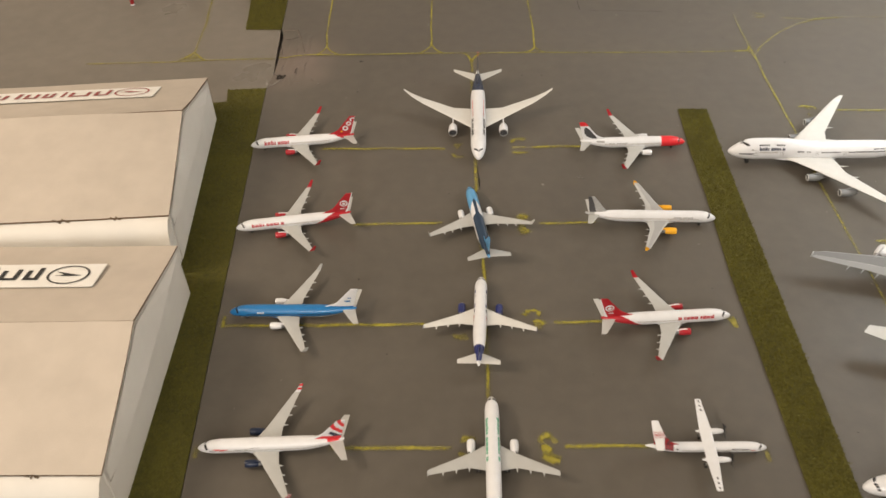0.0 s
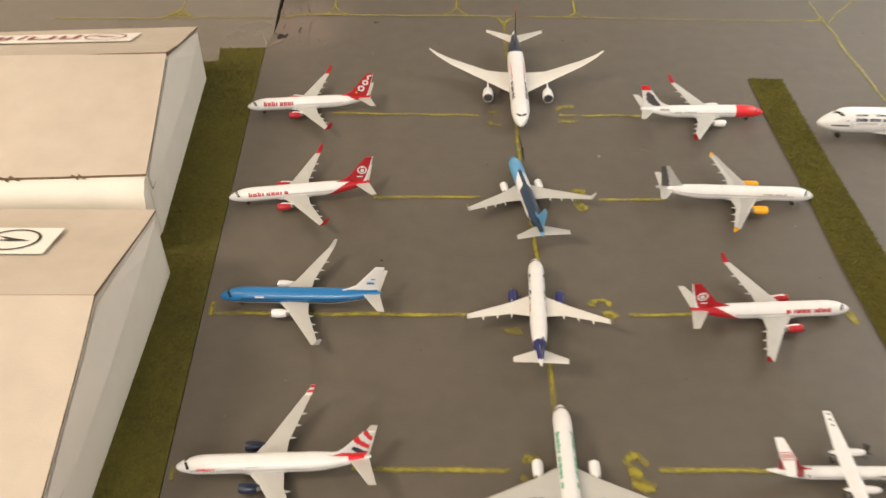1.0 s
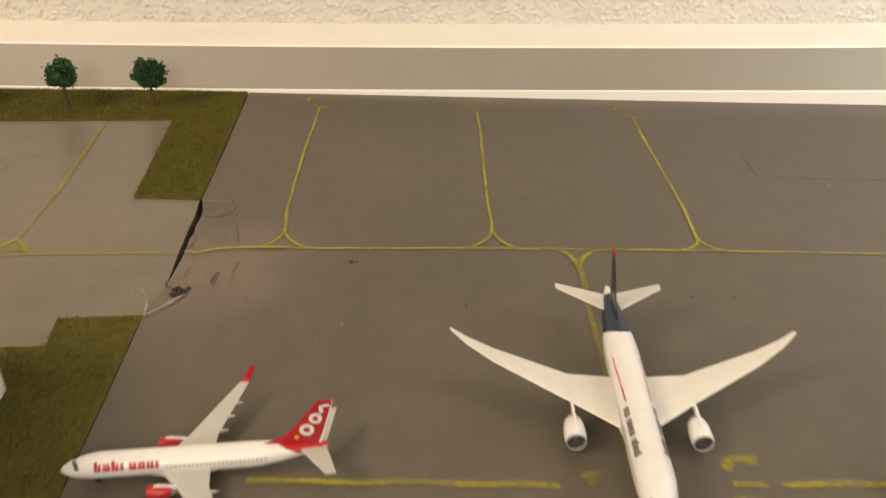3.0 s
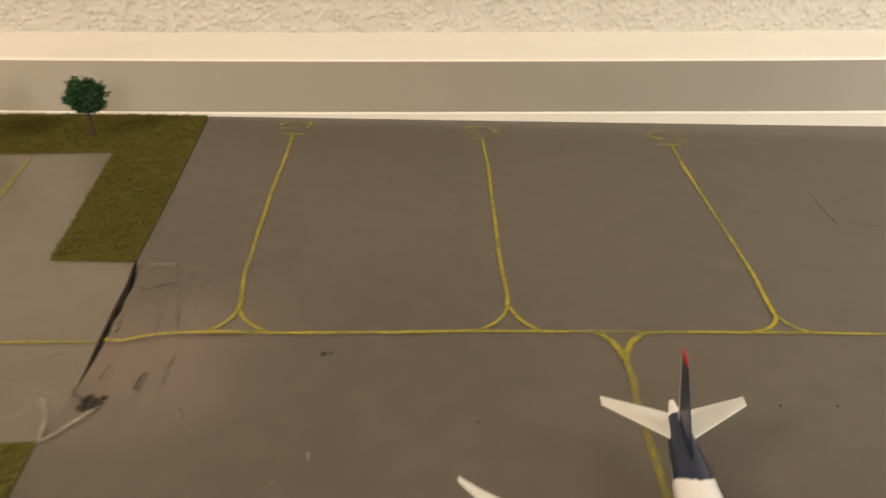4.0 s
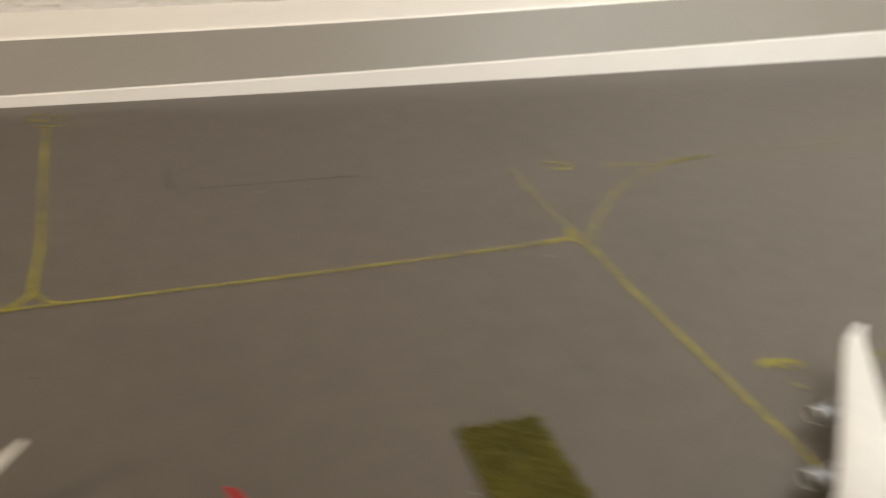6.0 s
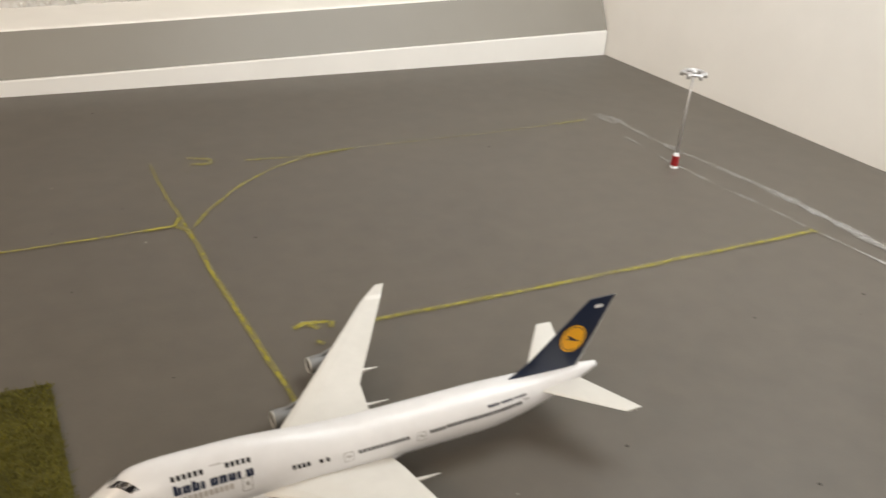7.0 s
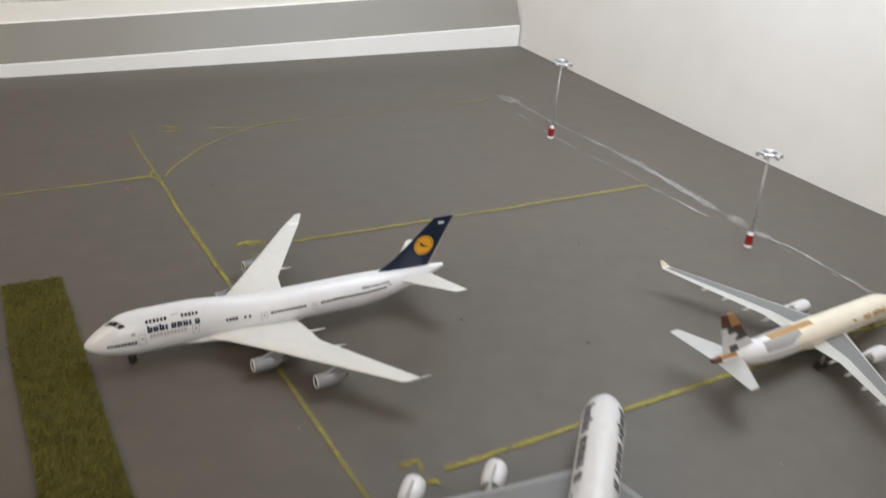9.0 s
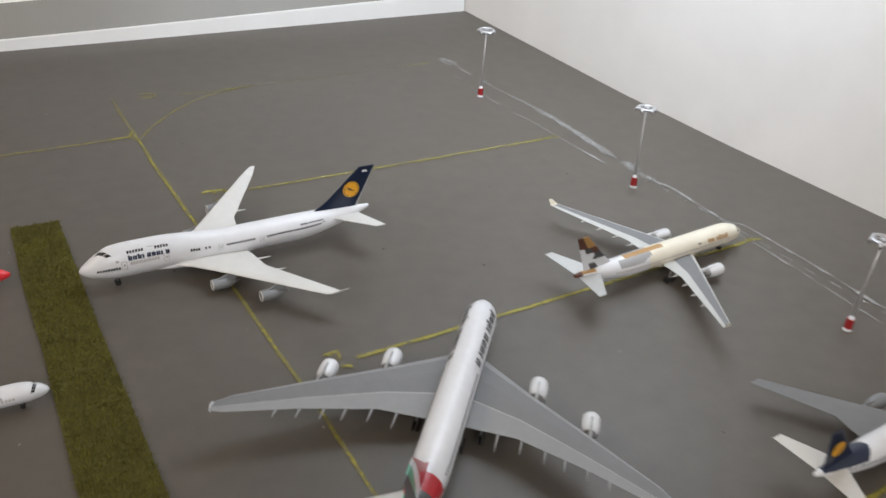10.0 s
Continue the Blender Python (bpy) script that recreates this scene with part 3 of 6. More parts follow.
marking("stand_line", [[(0.3327, 0.5596), (0.3821, 0.5631), (0.4590, 0.5701), (0.5700, 0.5800)], [(0.5660, 0.5815), (0.5745, 0.5790)]], 0.0022, "yellow_line", YELLOW)
marking("stand_number", [[(0.3200, 0.5660), (0.3272, 0.5664), (0.3262, 0.5608)], [(0.3215, 0.5662), (0.3235, 0.5640)], [(0.3250, 0.5562), (0.3285, 0.5556), (0.3292, 0.5538)]], 0.0021, "yellow_line", NUMBER)
marking("stand_line", [[(0.44, 0.4160), (0.62, 0.4330)]], 0.0021, "yellow_line", YELLOW)
WHITE = "scuffed hand-drawn white road edge on the apron"
for lines, width, strength in (
    ([[(0.5260, 0.8880), (0.5330, 0.8300), (0.5455, 0.7820), (0.5500, 0.7550)]], 0.0034, 0.42),
    ([[(0.5450, 0.7840), (0.5520, 0.7300), (0.5570, 0.6760), (0.5590, 0.6560)], [(0.5475, 0.7700), (0.5545, 0.7150)], [(0.5505, 0.7380), (0.5548, 0.6900)]], 0.0036, 0.58),
    ([[(0.5590, 0.6570), (0.5640, 0.6450), (0.5690, 0.6000), (0.5760, 0.5950), (0.5815, 0.5560), (0.5860, 0.5120), (0.6150, 0.3800)]], 0.0017, 0.80),
    ([[(0.5200, 0.8860), (0.5230, 0.8700)], [(0.5225, 0.8850), (0.5275, 0.8740), (0.5215, 0.8700)]], 0.0018, 0.50),
    ([[(0.5180, 0.8500), (0.5205, 0.8080), (0.5310, 0.7550), (0.5350, 0.7330)]], 0.0015, 0.42),
    ([[(0.5360, 0.7250), (0.5400, 0.7080), (0.5440, 0.6850)]], 0.0012, 0.74),
    ([[(0.5655, 0.5900), (0.5690, 0.5640), (0.5715, 0.5380)]], 0.0012, 0.74),
    ([[(0.5715, 0.5380), (0.5740, 0.5050), (0.5850, 0.4300)]], 0.0012, 0.45),
):
    marking("road_edge", lines, width, "white_line", WHITE, wobble=0.8, skip=0.28, strength=strength)
for k in range(19):
    y = 0.6620 - 0.0143 * k
    x = float(np.interp(y, [0.40, 0.50, 0.527, 0.555, 0.584, 0.662], [0.602, 0.5835, 0.5800, 0.5738, 0.5705, 0.5560]))
    marking("road_dash", [[(x, y), (x + 0.0010, y - 0.0066)]], 0.0012, "white_line", "short hand-drawn white road dash on the apron", strength=0.72)

# Dark plate under the joint paints the gap's shade over the white table.
structure("joint_shadow", prism([(-0.126, 0.73), (-0.122, 0.745), (-0.124, 0.80), (-0.133, 0.83), (-0.150, 0.83), (-0.145, 0.79), (-0.140, 0.74)], -0.005, -0.0042), "crack", "dark plate painted as the shade in the gap between boards", "gap")

# Old damage beside the joint: hairline cracks and rubbed ridges of filler.
def ridge(points, width, tall, seed):
    verts, faces = [], []
    pts = [Vector(p) for p in points]
    fine = [a.lerp(b2, k / 8) for a, b2 in zip(pts, pts[1:]) for k in range(8)] + [pts[-1]]
    for i, p in enumerate(fine):
        d = (fine[min(i + 1, len(fine) - 1)] - fine[max(i - 1, 0)]).normalized()
        s = Vector((-d.y, d.x)) * width * (0.6 + 0.5 * noise.noise((i * 0.5, seed, 0)))
        c = p + Vector((-d.y, d.x)) * width * 0.8 * noise.noise((i * 0.35, seed, 9))
        top = tall * (0.6 + 0.6 * abs(noise.noise((i * 0.6, seed, 4))))
        verts += [(*(c + s), 0.0), (*c, top), (*(c - s), 0.0)]
        if i:
            k = 3 * i
            faces += [(k - 3, k - 2, k + 1, k), (k - 2, k - 1, k + 2, k + 1)]
    return verts, faces


def filler_patch(a, b, half, tall):
    """A lumpy skin of filler smeared along the joint from a to b, thinning out to nothing."""
    a, b = Vector(a), Vector(b)
    d = (b - a).normalized()
    side = Vector((-d.y, d.x))
    nl, nw = 90, 44
    verts = []
    for i in range(nl):
        for j in range(nw):
            u, v = i / (nl - 1), 2 * j / (nw - 1) - 1
            p = a.lerp(b, u) + side * half * v
            edge = min(u * 5, (1 - u) * 5, (1 - abs(v)) * 2.5, 1.0)
            edge += 0.5 * noise.noise((p.x * 180, p.y * 90, 2))
            flow = noise.noise((side.dot(p) * 190, d.dot(p) * 85, 7)) + 0.3 * noise.noise((side.dot(p) * 420, d.dot(p) * 260, 1))
            step = 1 / (1 + math.exp(-4 * flow))
            verts.append((p.x, p.y, -0.0003 + max(min(edge, 1.0), 0.0) * (0.00034 + (tall - 0.00034) * step)))
    return verts, grid(nl, nw)


def grid(nu, nv):
    return [(i * nv + j, i * nv + j + 1, (i + 1) * nv + j + 1, (i + 1) * nv + j) for i in range(nu - 1) for j in range(nv - 1)]


tagged(part("filler_patch", *filler_patch((-0.1090, 0.718), (-0.1205, 0.826), 0.0125, 0.00080), "apron", label="lumpy brownish filler smeared over the damaged joint", smooth=True), category="filler", kind="structure")
scars = [ridge(p, w, h, k) for k, (p, w, h) in enumerate((
    ([(-0.1375, 0.8180), (-0.1365, 0.8205), (-0.1300, 0.8212), (-0.1240, 0.8212)], 0.0012, 0.0009),
    ([(-0.1240, 0.8212), (-0.1205, 0.8110), (-0.1168, 0.8030), (-0.1140, 0.7930), (-0.1100, 0.7820)], 0.0012, 0.0010),
    ([(-0.1180, 0.7900), (-0.1178, 0.7840), (-0.1168, 0.7770)], 0.0012, 0.0006), ([(-0.1320, 0.7880), (-0.1308, 0.7830), (-0.1298, 0.7780)], 0.0016, 0.0008),
    ([(-0.1060, 0.7670), (-0.1058, 0.7600), (-0.1048, 0.7530)], 0.0014, 0.0008), ([(-0.1110, 0.7570), (-0.1110, 0.7520), (-0.1108, 0.7480)], 0.0012, 0.0012),
    ([(-0.1180, 0.7400), (-0.1120, 0.7360), (-0.1050, 0.7370)], 0.0012, 0.0005), ([(-0.0960, 0.7420), (-0.0940, 0.7380)], 0.0010, 0.0006)))]
tagged(part("filler_ridge", *join(scars), "scar", label="rubbed brownish filler ridges beside the joint"), category="filler", kind="structure")
cracks = [[(-0.1315, 0.8030), (-0.1280, 0.8020), (-0.1230, 0.8048), (-0.1200, 0.8070)], [(-0.1238, 0.7590), (-0.1240, 0.7540), (-0.1236, 0.7510)], [(-0.1112, 0.7560), (-0.1116, 0.7510), (-0.1112, 0.7475)], [(-0.1300, 0.7480), (-0.1285, 0.7440), (-0.1250, 0.7425)]]
marking("crack_line", cracks, 0.0008, "soot", "thin dark crack in the grey board", z=0.0014, wobble=0.5)
marking("crack_line", [[(0.1308, 0.8990), (0.1320, 0.8820), (0.1340, 0.8705)], [(0.1435, 0.8700), (0.1850, 0.8712), (0.2102, 0.8716)]], 0.0004, "soot", "faint dark hairline crack in the board", wobble=0.5, skip=0.1)
marking("filler_line", [[(-0.1192, 0.7405), (-0.1230, 0.7345), (-0.1270, 0.7282), (-0.1308, 0.7235)], [(-0.1370, 0.7410), (-0.1332, 0.7350), (-0.1302, 0.7245)], [(-0.1385, 0.7420), (-0.1360, 0.7412)]], 0.0010, "chalk", "pale crumbled filler line at the joint", wobble=0.9, z=0.0009)
marking("scuff", [[(-0.0540, 0.7262), (-0.0528, 0.7215)], [(-0.1330, 0.8290), (-0.1290, 0.8310)], [(-0.0900, 0.7330), (-0.0870, 0.7325)], [(0.1255, 0.6215), (0.1280, 0.6225)], [(0.1270, 0.6205), (0.1300, 0.6200)]], 0.0014, "chalk", "small pale scuffs rubbed into the board", wobble=0.9, strength=0.7)

# ---- model aircraft, about one five-hundredth of full size, adjusted to fit the view ----
SC = 1 / 500


class Type:
    """Body, wing, tail and engines of one kind of airliner, in full-size metres adjusted to fit the camera's view."""

    def __init__(self, **k):
        self.length, self.dia, self.axis = k["length"], k["dia"], k["axis"]
        self.nose, self.tail = k.get("nose", 1.6), k.get("tail", 3.3)
        self.tall, self.hump = k.get("tall", 1.0), k.get("hump", 0.0)
        self.wing, self.fin, self.plane = k["wing"], k["fin"], k["plane"]
        self.engines, self.tip = k.get("engines", []), k.get("tip", "")
        self.gear, self.fairings = k["gear"], k.get("fairings", [])
        self.high = k.get("high", False)
        self.droop = k.get("droop", 0.30)

    def ring(self, s):
        """Half width, upper and lower half height, and the height of the axis at s metres behind the nose."""
        r0, r = self.dia / 2, self.dia / 2
        ln, lt = self.nose * self.dia, self.tail * self.dia
        drop = 0.0
        if s < ln:
            u = s / ln
            r = r0 * max(1 - (1 - u) ** 2.1, 0.0) ** 0.58
            drop = -self.droop * r0 * (1 - u) ** 1.7
        elif s > self.length - lt:
            v = (s - self.length + lt) / lt
            r = r0 * (1 - 0.86 * v ** 1.75)
            drop = (r0 - r) * 0.72 * self.tall
        up = r * self.tall
        if self.hump:
            a, b, c = 0.6, 6.8, 33.0
            lift = max(min((s - a) / (b - a), 1.0), 0.0) if s < 16 else max(min((c - s) / (c - 16), 1.0), 0.0)
            up += self.hump * lift * lift * (3 - 2 * lift)
        return r, up, r * self.tall, self.axis + drop

    def skin(self, s, a, side, out=0.0):
        """The point of the skin at s metres behind the nose and a radians down from the top, on side +1 (left) or -1."""
        r, up, low, z = self.ring(s)
        c = math.cos(a)
        y = side * (r + out) * math.sin(a)
        if self.hump and c > 0 and up > low * 1.02:
            y *= 1 - 0.16 * (c ** 2) * (up / low - 1) * 2.0
        return Vector((-s, y, z + ((up + out) if c > 0 else (low + out)) * c)) * SC


B738 = Type(length=39.4, dia=3.9, axis=3.05, nose=1.7, wing=dict(x=13.9, y=1.6, z=-0.9, sections=[(1.0, 14.2, 7.6, 0.0), (5.6, 17.7, 4.5, 0.35), (16.6, 24.4, 1.6, 1.35)], thick=0.12),
            fin=dict(x=31.6, tip=38.3, root=6.7, chord=2.2, top=12.5, fillet=4.2), plane=dict(x=34.8, root=4.2, y=7.1, tip=39.0, chord=1.6, z=0.9),
            engines=[(5.0, 13.3, 1.75, 4.4, 1.08)], tip="winglet", gear=dict(nose=5.0, main=(19.6, 2.86)), fairings=[6.4, 9.4, 12.2])
# Variant of B738, its wing and tail moved forward to fit the camera's view.
B73W = Type(length=38.0, dia=3.9, axis=3.05, nose=1.7, wing=dict(z=-0.9, sections=[(1.0, 12.4, 7.6, 0.0), (5.6, 15.9, 4.5, 0.35), (17.2, 22.4, 1.6, 1.35)], thick=0.12),
            fin=dict(x=30.2, tip=36.9, root=6.7, chord=2.2, top=12.5, fillet=4.2), plane=dict(x=33.4, root=4.2, y=7.1, tip=37.6, chord=1.6, z=0.9),
            engines=[(5.0, 11.5, 1.75, 4.4, 1.08)], tip="winglet", gear=dict(nose=5.0, main=(17.8, 2.86)), fairings=[6.4, 9.4, 12.2])
A320 = Type(length=37.0, dia=4.0, axis=3.55, nose=1.45, wing=dict(z=-0.9, sections=[(1.0, 12.4, 7.6, 0.0), (6.3, 15.9, 3.9, 0.5), (16.9, 21.4, 1.5, 1.5)], thick=0.12),
            fin=dict(x=29.6, tip=34.6, root=6.2, chord=2.2, top=11.8, fillet=0.6), plane=dict(x=32.0, root=4.0, y=6.2, tip=35.3, chord=1.5, z=0.8),
            engines=[(5.75, 11.2, 2.05, 4.4, 1.18)], tip="fence", gear=dict(nose=5.1, main=(17.7, 3.8)), fairings=[6.2, 9.6, 13.0])
A321 = Type(length=43.9, dia=4.0, axis=3.55, nose=1.45, wing=dict(z=-0.9, sections=[(1.0, 15.0, 8.4, 0.0), (6.3, 18.4, 4.3, 0.5), (16.9, 24.0, 1.6, 1.5)], thick=0.12),
            fin=dict(x=36.2, tip=41.3, root=6.2, chord=2.2, top=11.8, fillet=0.6), plane=dict(x=38.7, root=4.0, y=6.2, tip=42.0, chord=1.5, z=0.8),
            engines=[(5.75, 13.8, 2.05, 4.6, 1.18)], tip="fence", gear=dict(nose=5.1, main=(22.0, 3.8)), fairings=[6.2, 9.6, 13.0])
B788 = Type(length=55.6, dia=5.85, axis=4.9, nose=1.55, wing=dict(z=-1.5, sections=[(1.5, 19.4, 13.6, 0.0), (9.6, 25.2, 7.4, 0.9), (22.0, 32.8, 3.9, 3.0), (26.6, 36.0, 2.3, 4.3), (29.4, 38.6, 0.9, 5.4)], thick=0.11),
            fin=dict(x=43.0, tip=52.0, root=8.8, chord=2.9, top=16.6, fillet=1.0), plane=dict(x=48.0, root=5.8, y=9.8, tip=54.2, chord=1.9, z=1.0),
            engines=[(9.75, 18.2, 2.5, 6.0, 1.75)], gear=dict(nose=6.0, main=(28.5, 4.9)), fairings=[])
A332 = Type(length=57.8, dia=5.64, axis=5.0, nose=1.45, wing=dict(z=-1.4, sections=[(1.5, 19.4, 11.4, 0.0), (9.4, 24.4, 7.0, 0.6), (30.2, 37.9, 2.4, 2.4)], thick=0.11),
            fin=dict(x=46.2, tip=55.6, root=8.6, chord=3.2, top=17.0, fillet=0.8), plane=dict(x=50.4, root=6.4, y=9.9, tip=56.6, chord=2.2, z=1.0),
            engines=[(9.4, 17.0, 2.6, 6.0, 1.55)], tip="small", gear=dict(nose=6.7, main=(30.5, 5.3)), fairings=[8.0, 12.4, 16.8, 21.2])
B744 = Type(length=69.2, dia=6.5, axis=5.6, nose=1.6, tail=3.1, droop=0.10, hump=1.65, wing=dict(z=-1.7, sections=[(1.6, 18.4, 18.0, -0.4), (5.0, 23.0, 14.2, 0.0), (11.8, 29.4, 8.8, 0.6), (29.8, 45.6, 3.5, 1.9)], thick=0.10),
            fin=dict(x=54.4, tip=66.4, root=11.4, chord=4.4, top=18.8, fillet=2.4), plane=dict(x=58.0, root=7.8, y=11.0, tip=66.3, chord=2.6, z=1.1),
            engines=[(11.7, 25.6, 2.2, 5.6, 1.30), (20.8, 33.8, 2.75, 5.6, 1.30)], tip="canted", gear=dict(nose=7.6, main=(32.5, 4.6)), fairings=[7.8, 14.6])
A388 = Type(length=71.2, dia=7.14, axis=6.1, nose=1.3, tail=3.0, tall=1.17, wing=dict(z=-2.5, sections=[(2.0, 16.0, 21.0, 0.0), (13.0, 26.0, 13.0, 1.7), (26.0, 36.4, 8.2, 3.2), (38.0, 46.0, 4.6, 4.4), (40.2, 48.6, 2.6, 4.6)], thick=0.10),
            fin=dict(x=52.8, tip=66.5, root=12.4, chord=5.0, top=23.8, fillet=1.6), plane=dict(x=57.5, root=9.6, y=15.0, tip=67.4, chord=3.6, z=1.2),
            engines=[(14.9, 20.2, 3.4, 6.2, 1.85), (25.7, 28.2, 4.2, 6.0, 1.80)], tip="fence", gear=dict(nose=6.6, main=(36.0, 6.2)), fairings=[9.5, 14.0, 18.4, 22.0, 26.0, 29.8])
# Wide body with proportions fitted to the camera's view, not a known type.
WIDE = Type(length=56.0, dia=5.64, axis=4.8, nose=1.45, wing=dict(z=-1.5, sections=[(1.5, 20.5, 15.5, 0.0), (6.3, 24.4, 11.6, 0.1), (10.0, 28.2, 7.4, 0.3), (24.4, 41.8, 2.6, 1.2)], thick=0.09),
            fin=dict(x=45.4, tip=52.6, root=8.4, chord=3.0, top=16.0, fillet=0.8), plane=dict(x=48.2, root=6.0, y=9.6, tip=53.6, chord=2.2, z=0.9),
            engines=[(9.4, 20.5, 2.5, 5.6, 1.5)], gear=dict(nose=6.7, main=(29.0, 5.3)), fairings=[])
DH8D = Type(length=32.0, dia=2.7, axis=2.45, nose=1.9, tail=3.6, high=True, wing=dict(z=1.25, sections=[(0.0, 13.9, 3.2, 0.0), (4.5, 13.9, 3.2, 0.05), (14.1, 14.9, 1.6, 0.5)], thick=0.14),
            fin=dict(x=24.6, tip=27.6, root=5.2, chord=3.0, top=7.9, fillet=4.0), plane=dict(x=27.6, root=3.0, y=4.6, tip=28.6, chord=1.8, z=99.0),
            engines=[(4.4, 10.6, 2.9, 7.4, 0.78)], gear=dict(nose=2.6, main=(16.6, 4.4)))


def grid_faces(nu, nv, wrap=False):
    out = []
    for i in range(nu - 1):
        for j in range(nv if wrap else nv - 1):
            k = (j + 1) % nv
            out.append((i * nv + j, i * nv + k, (i + 1) * nv + k, (i + 1) * nv + j))
    return out


def patch(ty, s0, s1, a0, a1, side, out=0.045, n=3, lean=0.0):
    """A small panel lying on the skin, from s0 to s1 metres behind the nose and a0 to a1 degrees down from the top."""
    verts = []
    for i in range(n):
        for j in range(n):
            a = radians(a0 + (a1 - a0) * j / (n - 1))
            s = s0 + (s1 - s0) * i / (n - 1) + lean * (j / (n - 1) - 0.5)
            verts.append(ty.skin(s, a, side, out))
    faces = grid_faces(n, n)
    return verts, [tuple(reversed(f)) for f in faces] if side > 0 else faces


def wing_sections(ty, side):
    w = ty.wing
    z0 = ty.axis + w["z"]
    out = []
    for y, x, chord, lift in w["sections"]:
        out.append((Vector((-x, side * y, z0 + lift)) * SC, chord * SC, (0, 0, 1), w["thick"] * chord * SC * (1.0 if lift < 2 else 0.8)))
    return out


def along_wing(ty, y):
    """Leading edge, chord and height of the wing at y metres from the centre."""
    secs = ty.wing["sections"]
    for a, b in zip(secs, secs[1:]):
        if y <= b[0] or b is secs[-1]:
            t = (y - a[0]) / (b[0] - a[0])
            x, chord, lift = (a[i] + (b[i] - a[i]) * t for i in (1, 2, 3))
            return x, chord, ty.axis + ty.wing["z"] + lift
    return None


def build_aircraft(ty, at, heading, look_of, label, lift=0.0, size=1.0):
    """look_of: the paint of each part, and lists of bars and marks on the skin."""
    g = look_of
    root = empty("model_aircraft", pose(at[0], at[1], lift, 0, 0, heading) @ Matrix.Scale(size, 4), label, "model aircraft", "model aircraft on the apron")
    # body
    n_s, n_a = 200, 44
    ss = []
    for i in range(n_s):
        u = i / (n_s - 1)
        ss.append(ty.length * (u if u > 0.25 else 0.25 * (u / 0.25) ** 1.7))
    ss[0] = 0.02
    verts = [ty.skin(s, 2 * math.pi * j / n_a, 1) for s in ss for j in range(n_a)]
    faces, keys = grid_faces(n_s, n_a, True), []
    paints = g.get("body_paints", [g["body"]])
    pick = g.get("livery", lambda u, a: 0)
    for i in range(n_s - 1):
        for j in range(n_a):
            a = 2 * math.pi * (j + 0.5) / n_a
            a = min(a, 2 * math.pi - a)
            keys.append(pick((ss[i] + ss[i + 1]) / 2 / ty.length, a))
    faces += [tuple(range(n_a - 1, -1, -1)), tuple((n_s - 1) * n_a + j for j in range(n_a))]
    keys += [keys[0], keys[-1]]
    body = part("fuselage", verts, faces, paints, root, face_mats=keys, smooth=True)
    mid = ty.wing["sections"][0]
    if not ty.high:
        cx, half = mid[1] + mid[2] * 0.5, mid[2] * 0.72
        fv, ff = [], []
        for i in range(13):
            u = -1 + 2 * i / 12
            r = max(1 - u * u, 0.0) ** 0.5
            for j in range(14):
                a = 2 * math.pi * j / 14
                fv.append(Vector((-(cx + half * u), math.cos(a) * ty.dia * 0.53 * (0.35 + 0.65 * r) * (r > 0.01), ty.axis - ty.dia * ty.tall * 0.34 + math.sin(a) * ty.dia * 0.22 * r)) * SC)
        part("belly_fairing", fv, grid_faces(13, 14, True), g.get("belly", paints[0]), root, smooth=True)
    # wings
    wing_paints = g.get("wing", ["wing"])
    for side in (1, -1):
        secs = wing_sections(ty, side)
        v, f, band = loft(secs)
        last = len(secs) - 2
        idx = []
        for k, i in band:
            mid_panel = i in (2, 3) and k < last + g.get("panel_more", 0)
            idx.append(1 if len(wing_paints) > 1 and mid_panel else 0)
        if side < 0:
            f = [tuple(reversed(q)) for q in f]
        w_ob = part("wing", v, f, wing_paints, root, face_mats=idx, smooth=False)
        le, chord, _, thick = secs[-1]
        tip_z = le.z
        tip_paint = g.get("tip", wing_paints[0])
        if ty.tip in ("winglet", "canted", "small", "fence"):
            rise, outw, back, slim = {"winglet": (2.7, 0.75, 1.9, 0.5), "canted": (1.5, 1.8, 3.2, 0.42), "small": (1.7, 0.9, 1.9, 0.4), "fence": (0.85, 0.12, 1.0, 0.35)}[ty.tip]
            up = Vector((0, -side * rise, outw)).normalized()
            steps = []
            for t in (0, 0.25, 1):
                steps.append((le + Vector((-(back * t + 0.1), side * outw * (t ** 0.7), rise * t ** 1.15)) * SC, chord * (1 - (1 - slim) * t), tuple(up if t else (0, -side * 0.4, 0.9)), thick * (1 - 0.5 * t)))
            v, f, _ = loft(steps)
            if side < 0:
                f = [tuple(reversed(q)) for q in f]
            if ty.tip == "fence":
                low = [(Vector((p.x, p.y, 2 * tip_z - p.z)), c, u2, th) for p, c, u2, th in steps]
                v2, f2, _ = loft(low)
                v, f = join([(v, f), (v2, [tuple(reversed(q)) for q in f2] if side > 0 else f2)])
            tip_ob = part("winglet", v, f, tip_paint, w_ob)
            if "tip_band" in g:
                for t0, t1 in ((0.30, 0.55), (0.75, 1.0)):
                    p0, p1 = steps[1][0].lerp(steps[2][0], (t0 - 0.25) / 0.75), steps[1][0].lerp(steps[2][0], (t1 - 0.25) / 0.75)
                    c0, c1 = chord * (1 - (1 - slim) * t0), chord * (1 - (1 - slim) * t1)
                    for sgn in (1, -1):
                        off = up * sgn * thick * 0.62
                        part("winglet_band", [p0 + off, p0 + off + Vector((-c0, 0, 0)), p1 + off + Vector((-c1, 0, 0)), p1 + off], [(0, 1, 2, 3)], g["tip_band"], tip_ob)
        if ty in (A388, A332):
            seam = []
